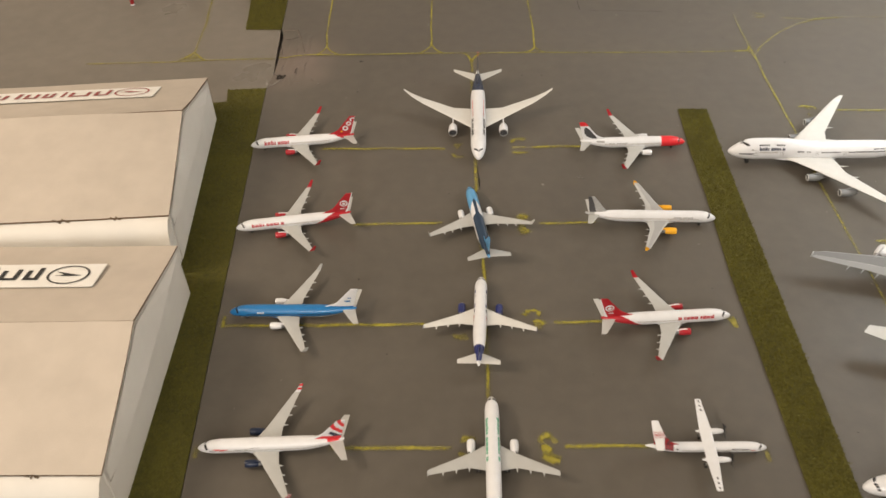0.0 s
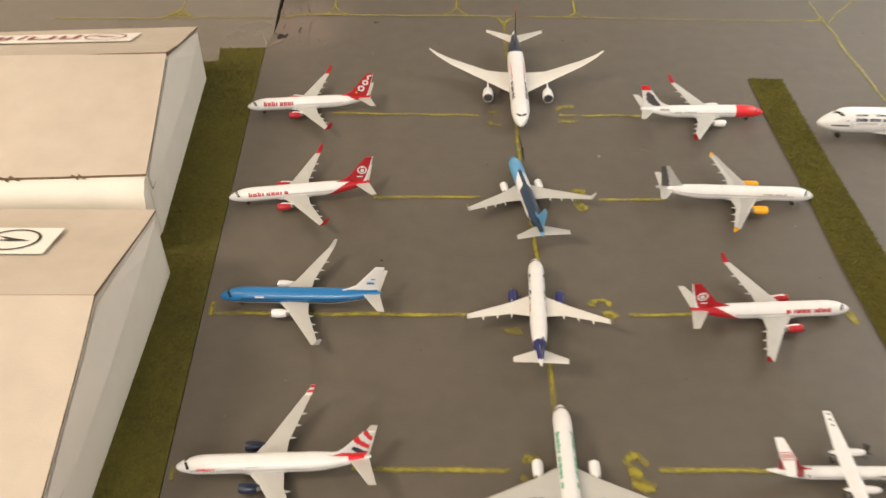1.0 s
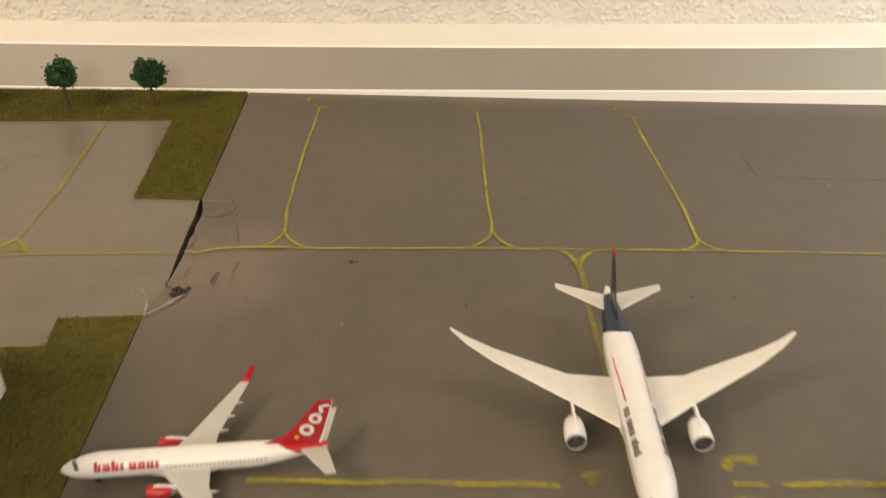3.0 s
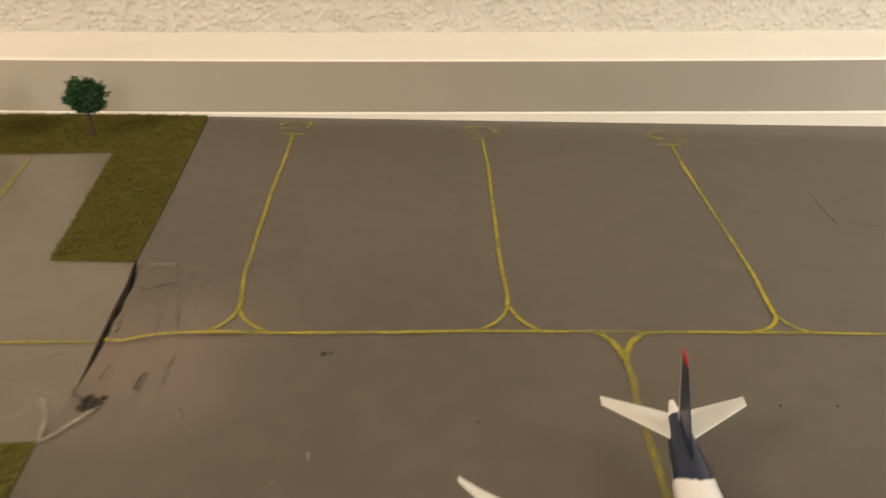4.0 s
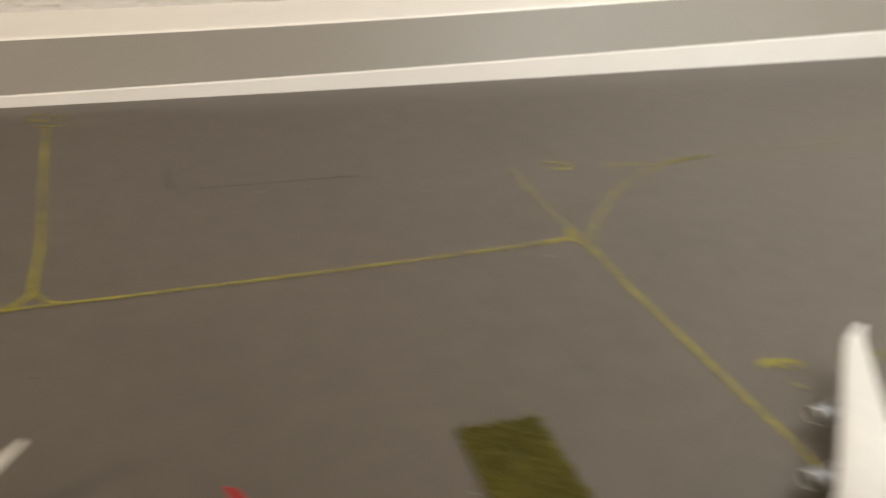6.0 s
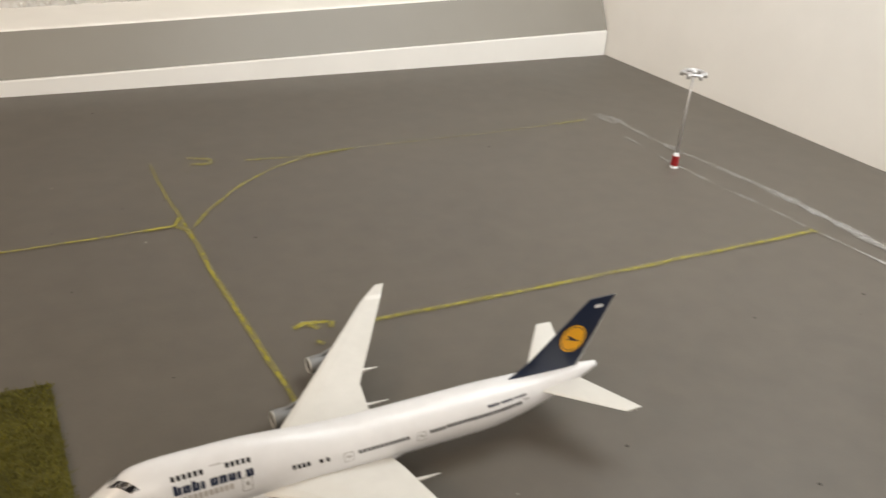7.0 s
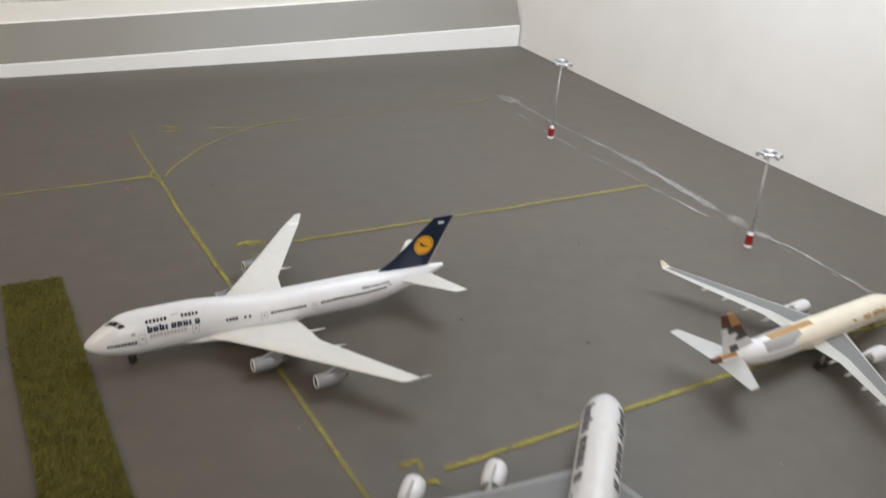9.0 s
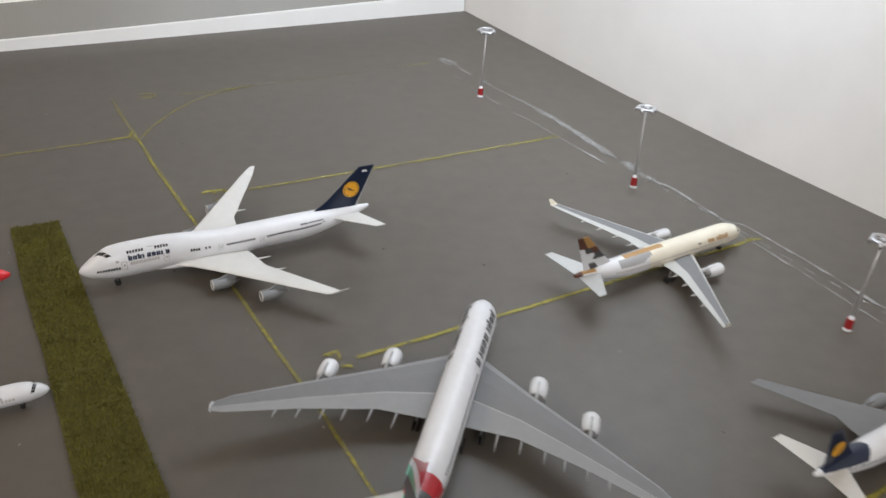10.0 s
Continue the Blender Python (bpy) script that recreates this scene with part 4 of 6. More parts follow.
            for le_p, chord_p, _, thick_p in secs:
                for f in (0.655, 0.667):
                    seam.append(le_p + Vector((-chord_p * f, 0, thick_p * 0.5 * 0.64 + 0.00006)))
            part("flap_seam", seam, [(2 * k, 2 * k + 1, 2 * k + 3, 2 * k + 2) for k in range(len(secs) - 1)], "wing", w_ob)
        for y in ty.fairings:
            x, chord, z = along_wing(ty, y)
            long = max(chord * 0.55, 1.8)
            v, f = revolve([(-long * 0.62 * SC, 0.0001), (-long * 0.40 * SC, 0.16 * SC), (-long * 0.05 * SC, 0.30 * SC), (long * 0.25 * SC, 0.24 * SC), (long * 0.45 * SC, 0.0001)], 8, "x", tuple(Vector((-(x + chord * 0.93), side * y, z - 0.22)) * SC), False)
            part("flap_fairing", v, f, g.get("fairing", wing_paints[0]), w_ob, smooth=True)
        if "wing_mark" in g:
            for y in (10.2, 11.6, 13.0):
                x, chord, z = along_wing(ty, y)
                top = z + chord * ty.wing["thick"] * 0.62
                part("wing_mark", [Vector((-(x + chord * a), side * (y + b), top)) * SC for a, b in ((0.35, 0), (0.60, 0), (0.60, 0.55), (0.35, 0.55))], [(0, 1, 2, 3)], g["wing_mark"], w_ob)
        # engines
        for y, x, z, long, rad in ty.engines:
            build_engine(ty, root, g, side, y, x, z, long, rad)
    # fin
    fin = ty.fin
    foot = ty.ring(min(fin["x"] + fin["root"] * 0.5, ty.length))
    base = foot[3] + foot[1] * 0.55
    nv, nu = 26, 20
    fv, ff, fk = [], [], []
    fin_paints, fin_pick = g.get("fin_paints", [paints[0]]), g.get("fin", lambda u, v: 0)
    for sgn in (1, -1):
        for j in range(nv):
            t = j / (nv - 1)
            le = fin["x"] + (fin["tip"] - fin["x"]) * t
            if fin["fillet"] and t < 0.35:
                le -= fin["fillet"] * (1 - t / 0.35) ** 2
            te = fin["x"] + fin["root"] + (fin["tip"] + fin["chord"] - fin["x"] - fin["root"]) * t
            for i in range(nu):
                u = i / (nu - 1)
                h = 0.24 * (1 - 0.6 * t) * (4 * u * (1 - u)) ** 0.6 + 0.015
                fv.append(Vector((-(le + (te - le) * u), sgn * h, base + (fin["top"] - base) * t)) * SC)
        for j in range(nv - 1):
            for i in range(nu - 1):
                o = 0 if sgn > 0 else nv * nu
                q = (o + j * nu + i, o + j * nu + i + 1, o + (j + 1) * nu + i + 1, o + (j + 1) * nu + i)
                ff.append(tuple(reversed(q)) if sgn > 0 else q)
                fk.append(fin_pick((i + 0.5) / (nu - 1), (j + 0.5) / (nv - 1)))
    o = nv * nu
    for j in range(nv - 1):
        for i, flip in ((0, False), (nu - 1, True)):
            q = (j * nu + i, (j + 1) * nu + i, o + (j + 1) * nu + i, o + j * nu + i)
            ff.append(tuple(reversed(q)) if flip else q)
            fk.append(fin_pick(i / (nu - 1), (j + 0.5) / (nv - 1)))
    for i in range(nu - 1):
        k = (nv - 1) * nu + i
        ff.append((k, k + 1, o + k + 1, o + k))
        fk.append(fin_pick((i + 0.5) / (nu - 1), 1.0))
    fin_ob = part("fin", fv, ff, fin_paints, root, face_mats=fk)
    for shape in g.get("fin_marks", []):
        kind, u, v, size, key = shape
        for sgn in (1, -1):
            le = fin["x"] + (fin["tip"] - fin["x"]) * v
            te = fin["x"] + fin["root"] + (fin["tip"] + fin["chord"] - fin["x"] - fin["root"]) * v
            cx, cz, y = le + (te - le) * u, base + (fin["top"] - base) * v, sgn * 0.30
            if kind == "disc":
                pts = [(size * math.cos(2 * math.pi * k / 24), size * math.sin(2 * math.pi * k / 24)) for k in range(24)]
            elif kind == "ring":
                pts = None
            elif kind == "bird":
                pts = [(-1.0, -0.42), (-0.55, -0.26), (-0.12, -0.06), (0.10, 0.16), (0.85, 0.62), (0.42, 0.12), (0.95, 0.10), (0.45, -0.04), (0.05, -0.20), (-0.45, -0.36)]
                pts = [(-a * size, b * size) for a, b in pts]
            else:
                w, h = size
                pts = [(-w, -h), (w, -h), (w, h), (-w, h)]
            if pts is None:
                r0, r1 = size
                vv = [Vector((-(cx + r * math.cos(2 * math.pi * k / 24)), y * 1.08, cz + r * math.sin(2 * math.pi * k / 24))) * SC for k in range(24) for r in (r0, r1)]
                qq = [(2 * k, 2 * k + 1, 2 * ((k + 1) % 24) + 1, 2 * ((k + 1) % 24)) for k in range(24)]
            else:
                lift_y = 1.06 if kind == "disc" else 1.16
                vv = [Vector((-(cx + a), y * lift_y, cz + b)) * SC for a, b in pts]
                qq = [tuple(range(len(pts)))]
            part("fin_mark", vv, qq, key, fin_ob)
    # tailplane
    tp = ty.plane
    ring = ty.ring(min(tp["x"] + tp["root"] / 2, ty.length - 0.5))
    for side in (1, -1):
        if ty.high:
            z, y0 = fin["top"] - 0.1, 0.0
        else:
            z, y0 = ring[3] + ring[1] * 0.2, ring[0] * 0.5
        secs = [(Vector((-tp["x"], side * y0, z)) * SC, tp["root"] * SC, (0, 0, 1), 0.09 * tp["root"] * SC), (Vector((-tp["tip"], side * tp["y"], z + (0.0 if ty.high else tp["z"]))) * SC, tp["chord"] * SC, (0, 0, 1), 0.08 * tp["chord"] * SC)]
        v, f, _ = loft(secs)
        plane_ob = part("tailplane", v, [tuple(reversed(q)) for q in f] if side < 0 else f, g.get("plane", wing_paints[0]), root)
        if "tail_band" in g:
            zb = z + tp["root"] * 0.065
            for b0, b1 in ((0.12, 0.34), (0.75, 0.90)):
                part("tail_band", [Vector((-(tp["x"] + q), side * y, zb)) * SC for q, y in ((0.05, b0), (tp["root"] * 0.95, b0), (tp["root"] * 0.95, b1), (0.12, b1))], [(0, 1, 2, 3)], g["tail_band"], plane_ob)
    # glazing, windows, doors and titles
    wide = 3.95 / ty.dia if ty.dia > 5 else 1.0
    for side in (1, -1):
        panes = []
        c0, c1 = g.get("cockpit", (1.9, 3.3))
        a0, a1 = g.get("cockpit_angle", (6, 66))
        span, shift = c1 - c0, g.get("stagger", 0.17)
        for k in range(3):
            lo, hi = a0 + (a1 - a0) * (k / 3 + 0.015), a0 + (a1 - a0) * ((k + 1) / 3 - 0.02)
            panes.append(patch(ty, c0 + span * (0.10 + shift * k), c0 + span * (0.56 + shift * k), lo, hi, side, 0.03, 4, lean=span * shift * 0.9))
        part("cockpit_window", *join(panes), "glass", root)
        rows = g.get("windows", [])
        for s0, s1, angle, step, key in rows:
            n = int((s1 - s0) / step)
            deg = 0.42 * 114.6 / ty.dia
            if ty is B744:
                for k in range(n):
                    part("cabin_window", *patch(ty, s0 + step * k, s0 + step * k + 0.42, angle - deg * 0.55, angle + deg * 0.55, side, 0.03, 2), key, root)
                continue
            tagged(part("window_band", *join([patch(ty, s0 + step * k, s0 + step * k + 0.42, angle - deg * 0.55, angle + deg * 0.55, side, 0.03, 2) for k in range(n)]), key, root), kind="stuff")
        for s in g.get("doors", []):
            a0, a1, w, t = g.get("door_angle", (70, 98)) + (1.1, 0.10)
            frame_bits = [patch(ty, s, s + t, a0, a1, side, 0.03, 3), patch(ty, s + w, s + w + t, a0, a1, side, 0.03, 3), patch(ty, s, s + w + t, a0, a0 + 1.4, side, 0.03, 2), patch(ty, s, s + w + t, a1 - 1.4, a1, side, 0.03, 2), patch(ty, s + w * 0.4, s + w * 0.75, (a0 + a1) / 2 - 4, (a0 + a1) / 2 + 2, side, 0.03, 2)]
            part("door_outline", *join(frame_bits), "grey", root)
        for s0, s1, a0, a1, n, key in g.get("titles", []):
            step = (s1 - s0) / n
            for k in range(n):
                pieces = []
                s, e = s0 + step * k, s0 + step * (k + 0.84)
                top = a0 - (a1 - a0) * (0.3 if k in (0, 2) and n > 4 else 0)
                w, h, ln = step * 0.39, (a1 - a0) * 0.36, g.get("lean", 0.0)
                pieces.append(patch(ty, s, s + w, top, a1, side, 0.04, 3, ln))
                if k % 4 != 3:
                    pieces.append(patch(ty, e - w, e, a0, a1, side, 0.04, 3, ln))
                    pieces.append(patch(ty, s + w, e - w, *((a0, a0 + h) if k % 2 else (a1 - h, a1)), side, 0.04, 2))
                part("title_bar", *join(pieces), key, body)
        for s0, s1, a0, a1, key, *only in g.get("panels", []):
            if not only or only[0] == side:
                part("colour_panel", *patch(ty, s0, s1, a0, a1, side, 0.05, 9), key, body)
    # landing gear
    nose_s, (main_s, main_y) = ty.gear["nose"], ty.gear["main"]
    wheel = ty.dia * 0.115 + 0.12
    build_gear(ty, root, nose_s, 0.0, wheel * 0.8, "nose_gear")
    for side in (1, -1):
        build_gear(ty, root, main_s, side * main_y, wheel, "main_gear")
        if ty.dia > 6:
            build_gear(ty, root, main_s + 3.2, side * main_y * 0.5, wheel, "main_gear")
    return root


def build_gear(ty, root, s, y, wheel, name):
    top = ty.axis - ty.dia * 0.3
    v, f = revolve([(wheel * SC, 0.14 * SC), (top * SC, 0.2 * SC)], 8, "z", tuple(Vector((-s, y, 0)) * SC))
    leg = part(name, v, f, "gear", root, smooth=True)
    rows = (0.0,) if name == "nose_gear" or ty.dia < 5 else (-0.8, 0.8)
    for dx in rows:
        for dy in (-0.42, 0.42):
            w = wheel * 0.36
            v, f = revolve([((dy - w / 2) * SC, wheel * 0.62 * SC), ((dy - w / 3) * SC, wheel * SC), ((dy + w / 3) * SC, wheel * SC), ((dy + w / 2) * SC, wheel * 0.62 * SC)], 14, "y", tuple(Vector((-s + dx, y, wheel)) * SC))
            part("wheel", v, f, "tyre", leg, smooth=False)


def build_engine(ty, root, g, side, y, x, z, long, rad):
    c = tuple(Vector((-x, side * y, z)) * SC)
    if ty.high:
        prof = [(0.0, 0.32), (-0.35, 0.55), (-1.6, 0.78), (-4.2, 0.80), (-6.2, 0.5), (-7.4, 0.16)]
        c = tuple(Vector((-x, side * y, ty.axis + 0.75)) * SC)
        v, f = revolve([(a * SC, r * SC) for a, r in prof], 14, "x", c)
        eng = part("engine", v, f, g.get("engine", "white"), root, smooth=True)
        v, f = revolve([(0.85 * SC, 0.03 * SC), (0.5 * SC, 0.22 * SC), (0.0, 0.3 * SC)], 10, "x", c)
        part("spinner", v, f, "prop", eng, smooth=True)
        for k in range(6):
            a = 2 * math.pi * k / 6 + 0.3
            d, e = Vector((0, math.cos(a), math.sin(a))), Vector((0.5, -math.sin(a) * 0.85, math.cos(a) * 0.85))
            o = Vector(c) + Vector((0.25, 0, 0)) * SC
            ring = [(0.25, 0.12), (1.2, 0.22), (1.9, 0.18), (2.05, 0.06)]
            pts = [o + (d * r + e * w) * SC for r, w in ring] + [o + (d * r - e * w) * SC for r, w in reversed(ring)]
            thick = Vector((0.05, 0, 0)) * SC
            n = len(pts)
            part("propeller_blade", [p + thick for p in pts] + [p - thick for p in pts], [tuple(range(n)), tuple(range(2 * n - 1, n - 1, -1))] + [(i, n + i, n + (i + 1) % n, (i + 1) % n) for i in range(n)], "prop", eng)
        return
    outer = [(0.0, 0.86), (-0.03, 0.92), (-0.12, 0.98), (-0.32, 1.0), (-0.58, 0.95), (-0.78, 0.80), (-0.80, 0.74)]
    paint_key = g.get("engine", "white")
    v, f = revolve([(a * long * SC, r * rad * SC) for a, r in outer], 22, "x", c, False)
    eng = part("engine", v, f, paint_key, root, smooth=True)
    v, f = revolve([(a * long * SC, r * rad * SC) for a, r in [(-0.035, 0.79), (-0.01, 0.80), (0.012, 0.85), (-0.008, 0.905), (-0.035, 0.935)]], 22, "x", c, False)
    part("intake_lip", v, f, g.get("lip", "metal"), eng, smooth=True)
    v, f = revolve([(a * long * SC, r * rad * SC) for a, r in [(-0.16, 0.74), (-0.034, 0.79)]], 22, "x", c, False)
    part("intake_duct", v, f, "dark_grey", eng, smooth=True)
    v, f = revolve([(-0.13 * long * SC, 0.76 * rad * SC), (-0.125 * long * SC, 0.3 * rad * SC), (-0.03 * long * SC, 0.02 * rad * SC)], 22, "x", c, False)
    part("fan", v, f, "dark_grey", eng)
    v, f = revolve([(-0.72 * long * SC, 0.74 * rad * SC), (-0.86 * long * SC, 0.56 * rad * SC), (-1.02 * long * SC, 0.40 * rad * SC), (-1.0 * long * SC, 0.28 * rad * SC), (-1.18 * long * SC, 0.05 * rad * SC)], 18, "x", c, False)
    part("exhaust", v, f, g.get("exhaust", "gear"), eng, smooth=True)
    wx, chord, wz = along_wing(ty, y)
    x0, x1, top = x + long * 0.10, wx + chord * 0.45, wz + 0.1
    zc = z + rad * 0.9
    pts = [(x0, zc - 0.1), (x0 + long * 0.25, zc + 0.30), (wx + 0.5, top), (x1, top - 0.25), (x1, wz - 0.4), (x + long * 0.9, zc - 0.6)]
    w = 0.2
    n = len(pts)
    verts = [Vector((-a, side * y + s * w, b)) * SC for s in (1, -1) for a, b in pts]
    faces = [tuple(range(n)), tuple(range(2 * n - 1, n - 1, -1))] + [(i, n + i, n + (i + 1) % n, (i + 1) % n) for i in range(n)]
    part("pylon", verts, faces, g.get("pylon", paint_key), eng)


# Paints. u runs from the nose (0) to the tail (1), a from the top (0) to the belly (pi).
red_leisure = dict(
    body="white", body_paints=["white", "red"], livery=lambda u, a: 1 if (u > 0.80 + 0.09 * a / 1.6 and a < 1.6) else 0,
    wing=["wing_light"], tip="red", engine="red", pylon="white", lip="red", plane="wing_light", fin_paints=["red", "white"], fin=lambda u, v: 1 if u > 0.93 else 0,
    fin_marks=[("ring", 0.44, 0.38, (0.50, 1.12), "white"), ("ring", 0.50, 0.63, (0.42, 1.00), "white"), ("bar", 0.50, 0.84, (0.30, 0.72), "white"), ("bar", 0.66, 0.92, (0.50, 0.26), "white"), ("disc", 0.30, 0.22, 0.40, "yellow")],
    titles=[(5.4, 15.4, 46, 80, 8, "red")], windows=[(15.6, 31.0, 78, 0.62, "pale_window")])
red_sweep = dict(
    body="white", body_paints=["white", "red"], livery=lambda u, a: 1 if u > 0.56 + 0.31 * (1 - a / 3.15) ** 0.8 else 0,
    wing=["wing_light"], tip="red", engine="red", lip="red", pylon="white", plane="wing_light", fin_paints=["red", "white"], fin=lambda u, v: 1 if u > 0.92 else 0,
    fin_marks=[("ring", 0.50, 0.52, (0.95, 1.35), "white"), ("disc", 0.52, 0.50, 0.55, "white"), ("bar", 0.42, 0.62, (0.50, 0.18), "white"), ("bar", 0.58, 0.26, (0.75, 0.20), "white")],
    titles=[(5.6, 16.6, 50, 76, 9, "red")], windows=[(15.8, 29.0, 80, 0.62, "pale_window")])
blue_top = dict(
    body="blue", body_paints=["blue", "white", "navy"], livery=lambda u, a: 1 if a > 1.95 and u > 0.06 else (2 if a > 1.78 and u > 0.05 else 0),
    wing=["wing_light"], engine="white", plane="wing_light", tip="wing_light", fin_paints=["white", "blue"], fin=lambda u, v: 1 if v < 0.12 and u > 0.1 else 0,
    fin_marks=[("bar", 0.55, 0.40, (0.9, 0.30), "blue"), ("bar", 0.55, 0.56, (0.5, 0.16), "blue")], titles=[(9.0, 11.2, 60, 72, 3, "white")], windows=[(5.6, 32.0, 80, 0.62, "navy")])
stripe_tail = dict(
    body="white", body_paints=["white", "bright_red"], livery=lambda u, a: 1 if 0.885 < u < 0.965 and a < 0.95 else 0, wing=["wing_light"], engine="navy", lip="navy", plane="wing_light", tip="white", tip_band="bright_red",
    fin_paints=["white", "bright_red", "navy"], fin=lambda u, v: (1 if u > 0.22 else 0) if v < 0.20 else (1 if 0.50 < v + 0.35 * (u - 0.5) < 0.66 or 0.82 < v + 0.35 * (u - 0.5) < 0.97 else (2 if 0.27 < v + 0.35 * (u - 0.5) < 0.40 and u > 0.30 else 0)),
    panels=[(4.6, 6.4, 62, 68, "bright_red"), (5.4, 8.4, 66, 71, "bright_red"), (5.0, 7.6, 73, 77, "bright_red"), (3.4, 5.2, 74, 79, "navy"), (14.4, 17.0, 60, 63, "grey")], titles=[(10.4, 14.0, 72, 80, 6, "grey")], windows=[(6.0, 34.0, 84, 0.62, "pale_window")])
navy_tail_wide = dict(
    body="white", body_paints=["white", "navy"], livery=lambda u, a: 1 if u > 0.715 + 0.03 * a and a < 2.6 and u < 0.95 else 0,
    wing=["offwhite"], engine="white", plane="offwhite", cockpit=(1.9, 3.3), cockpit_angle=(3, 46), stagger=0.28, fin_paints=["navy", "red", "grey"], fin=lambda u, v: 1 if v > 0.90 else (2 if u > 0.82 else 0),
    lip="grey", titles=[(11.0, 21.5, 38, 58, 10, "dark_grey")], panels=[(22.6, 26.0, 40, 45, "red"), (25.4, 30.0, 43, 47, "bright_red"), (29.4, 34.0, 46, 50, "bright_red")], windows=[(7.0, 46.0, 80, 0.7, "pale_window")])
blue_wave = dict(
    body="sky", body_paints=["sky", "deep_blue", "white"], livery=lambda u, a: 0 if u < 0.30 + 0.10 * (a - 0.6) else (2 if (u < 0.42 + 0.05 * a or (a > 1.1 and u < 0.74)) and a > 0.35 else (1 if u < 0.97 else 0)),
    wing=["wing_light"], engine="white", plane="wing_light", tip="wing_light", fin_paints=["sky", "deep_blue"], fin=lambda u, v: 1 if v < 0.25 and u > 0.25 else 0, fin_marks=[("bar", 0.6, 0.5, (0.8, 0.3), "sky")], windows=[(12.0, 31.0, 80, 0.62, "pale_window")])
navy_tail = dict(
    body="white", body_paints=["white", "royal"], livery=lambda u, a: 1 if 0.80 < u < 0.955 and a < 2.1 else 0, wing=["offwhite"], engine="royal", plane="offwhite", tip="royal",
    fin_paints=["royal", "white"], fin=lambda u, v: 0, fin_marks=[("disc", 0.5, 0.3, 0.7, "white")], panels=[(7.2, 8.6, 50, 66, "royal"), (13.0, 14.4, 50, 66, "royal"), (15.2, 16.2, 56, 68, "dark_grey"), (9.4, 10.2, 52, 62, "grey")], titles=[(17.5, 20.0, 60, 70, 3, "red")], windows=[(5.8, 31.0, 80, 0.62, "pale_window")])
green_titles = dict(
    body="white", wing=["wing_light"], engine="white", plane="wing_light", tip="wing_light", fin_paints=["green", "white"], fin=lambda u, v: 0,
    titles=[(8.5, 22.0, 40, 62, 9, "green")], cockpit=(1.5, 2.9), windows=[(6.0, 38.0, 80, 0.62, "pale_window")])
red_nose = dict(
    body="white", body_paints=["white", "bright_red"], livery=lambda u, a: 1 if u < 0.235 else 0, wing=["wing_light"], engine="white", plane="wing_light", tip="red",
    fin_paints=["white", "dark_grey", "bright_red"], fin=lambda u, v: 2 if v > 0.80 else (1 if (u - 0.45) ** 2 / 0.10 + (v - 0.42) ** 2 / 0.09 < 1 else 0), panels=[(30.5, 33.5, 36, 62, "grey")], cockpit=(1.9, 3.2), titles=[(22.0, 29.0, 64, 74, 6, "grey")], windows=[(9.4, 31.0, 80, 0.62, "pale_window")])
yellow_engines = dict(
    body="white", body_paints=["white", "grey"], livery=lambda u, a: 1 if u > 0.93 and a < 1.9 else 0, wing=["wing_light", "grey"], panel_more=1, engine="yellow", lip="yellow", plane="wing_light", tip="yellow",
    fin_paints=["dark_grey", "grey", "wing_light"], fin=lambda u, v: 0 if u > 0.45 + 0.2 * (1 - v) else (1 if (int(u * 14) + int(v * 14)) % 2 else 2), titles=[(8.0, 14.5, 60, 72, 7, "grey")], windows=[(6.0, 38.0, 80, 0.62, "pale_window")])
turboprop = dict(
    body="white", body_paints=["white", "red", "dark_grey"], livery=lambda u, a: (1 + (int(u * 90) + int(a * 5)) % 2) if 0.775 < u < 0.845 and a < 1.5 else 0, wing=["white"], engine="white", plane="white", tail_band="red", wing_mark="dark_grey",
    fin_paints=["red", "dark_grey", "white"], fin=lambda u, v: 2 if v > 0.82 else (1 if (int(u * 7) + int(v * 9)) % 3 == 0 else 0), cockpit=(1.5, 2.7), cockpit_angle=(8, 66), panels=[(3.4, 4.6, 74, 84, "red"), (23.4, 24.3, 58, 70, "dark_grey")],
    titles=[(5.2, 9.6, 60, 72, 7, "dark_grey")], windows=[(4.5, 23.0, 80, 0.7, "pale_window")])
jumbo = dict(
    body="white", body_paints=["white"], wing=["offwhite"], engine="alu", pylon="alu", lip="wing", exhaust="gear", plane="offwhite", tip="offwhite", cockpit=(3.7, 6.0), cockpit_angle=(4, 46), stagger=0.32, fin_paints=["navy", "grey"], fin=lambda u, v: 1 if u > 0.97 else 0,
    fin_marks=[("disc", 0.50, 0.50, 2.15, "yellow"), ("ring", 0.50, 0.50, (1.78, 1.90), "navy"), ("bird", 0.50, 0.50, 1.45, "navy"), ("bar", 0.52, 0.90, (0.65, 0.28), "white")],
    titles=[(10.1, 19.2, 57, 68, 9, "navy"), (50.2, 56.6, 52, 58, 12, "navy")], doors=[8.5, 17.6, 30.0, 39.8],
    windows=[(3.4, 8.6, 84, 0.55, "window"), (10.4, 16.8, 76, 0.58, "pale_window"), (10.0, 14.2, 44, 0.62, "window"), (16.0, 19.6, 44, 0.62, "window"), (23.6, 26.2, 72, 0.58, "window"), (26.9, 28.6, 72, 0.85, "window"), (31.9, 39.0, 74, 0.58, "window"), (41.6, 44.0, 74, 0.58, "window"), (44.0, 55.8, 72, 0.58, "window")],
    door_angle=(68, 90), panels=[(7.4, 8.1, 62, 68, "grey"), (14.3, 15.7, 38, 39.4, "grey"), (14.3, 15.7, 56, 57, "grey"), (55.8, 56.6, 66, 69, "dark_grey"), (53.0, 55.0, 74, 76, "dark_grey")])
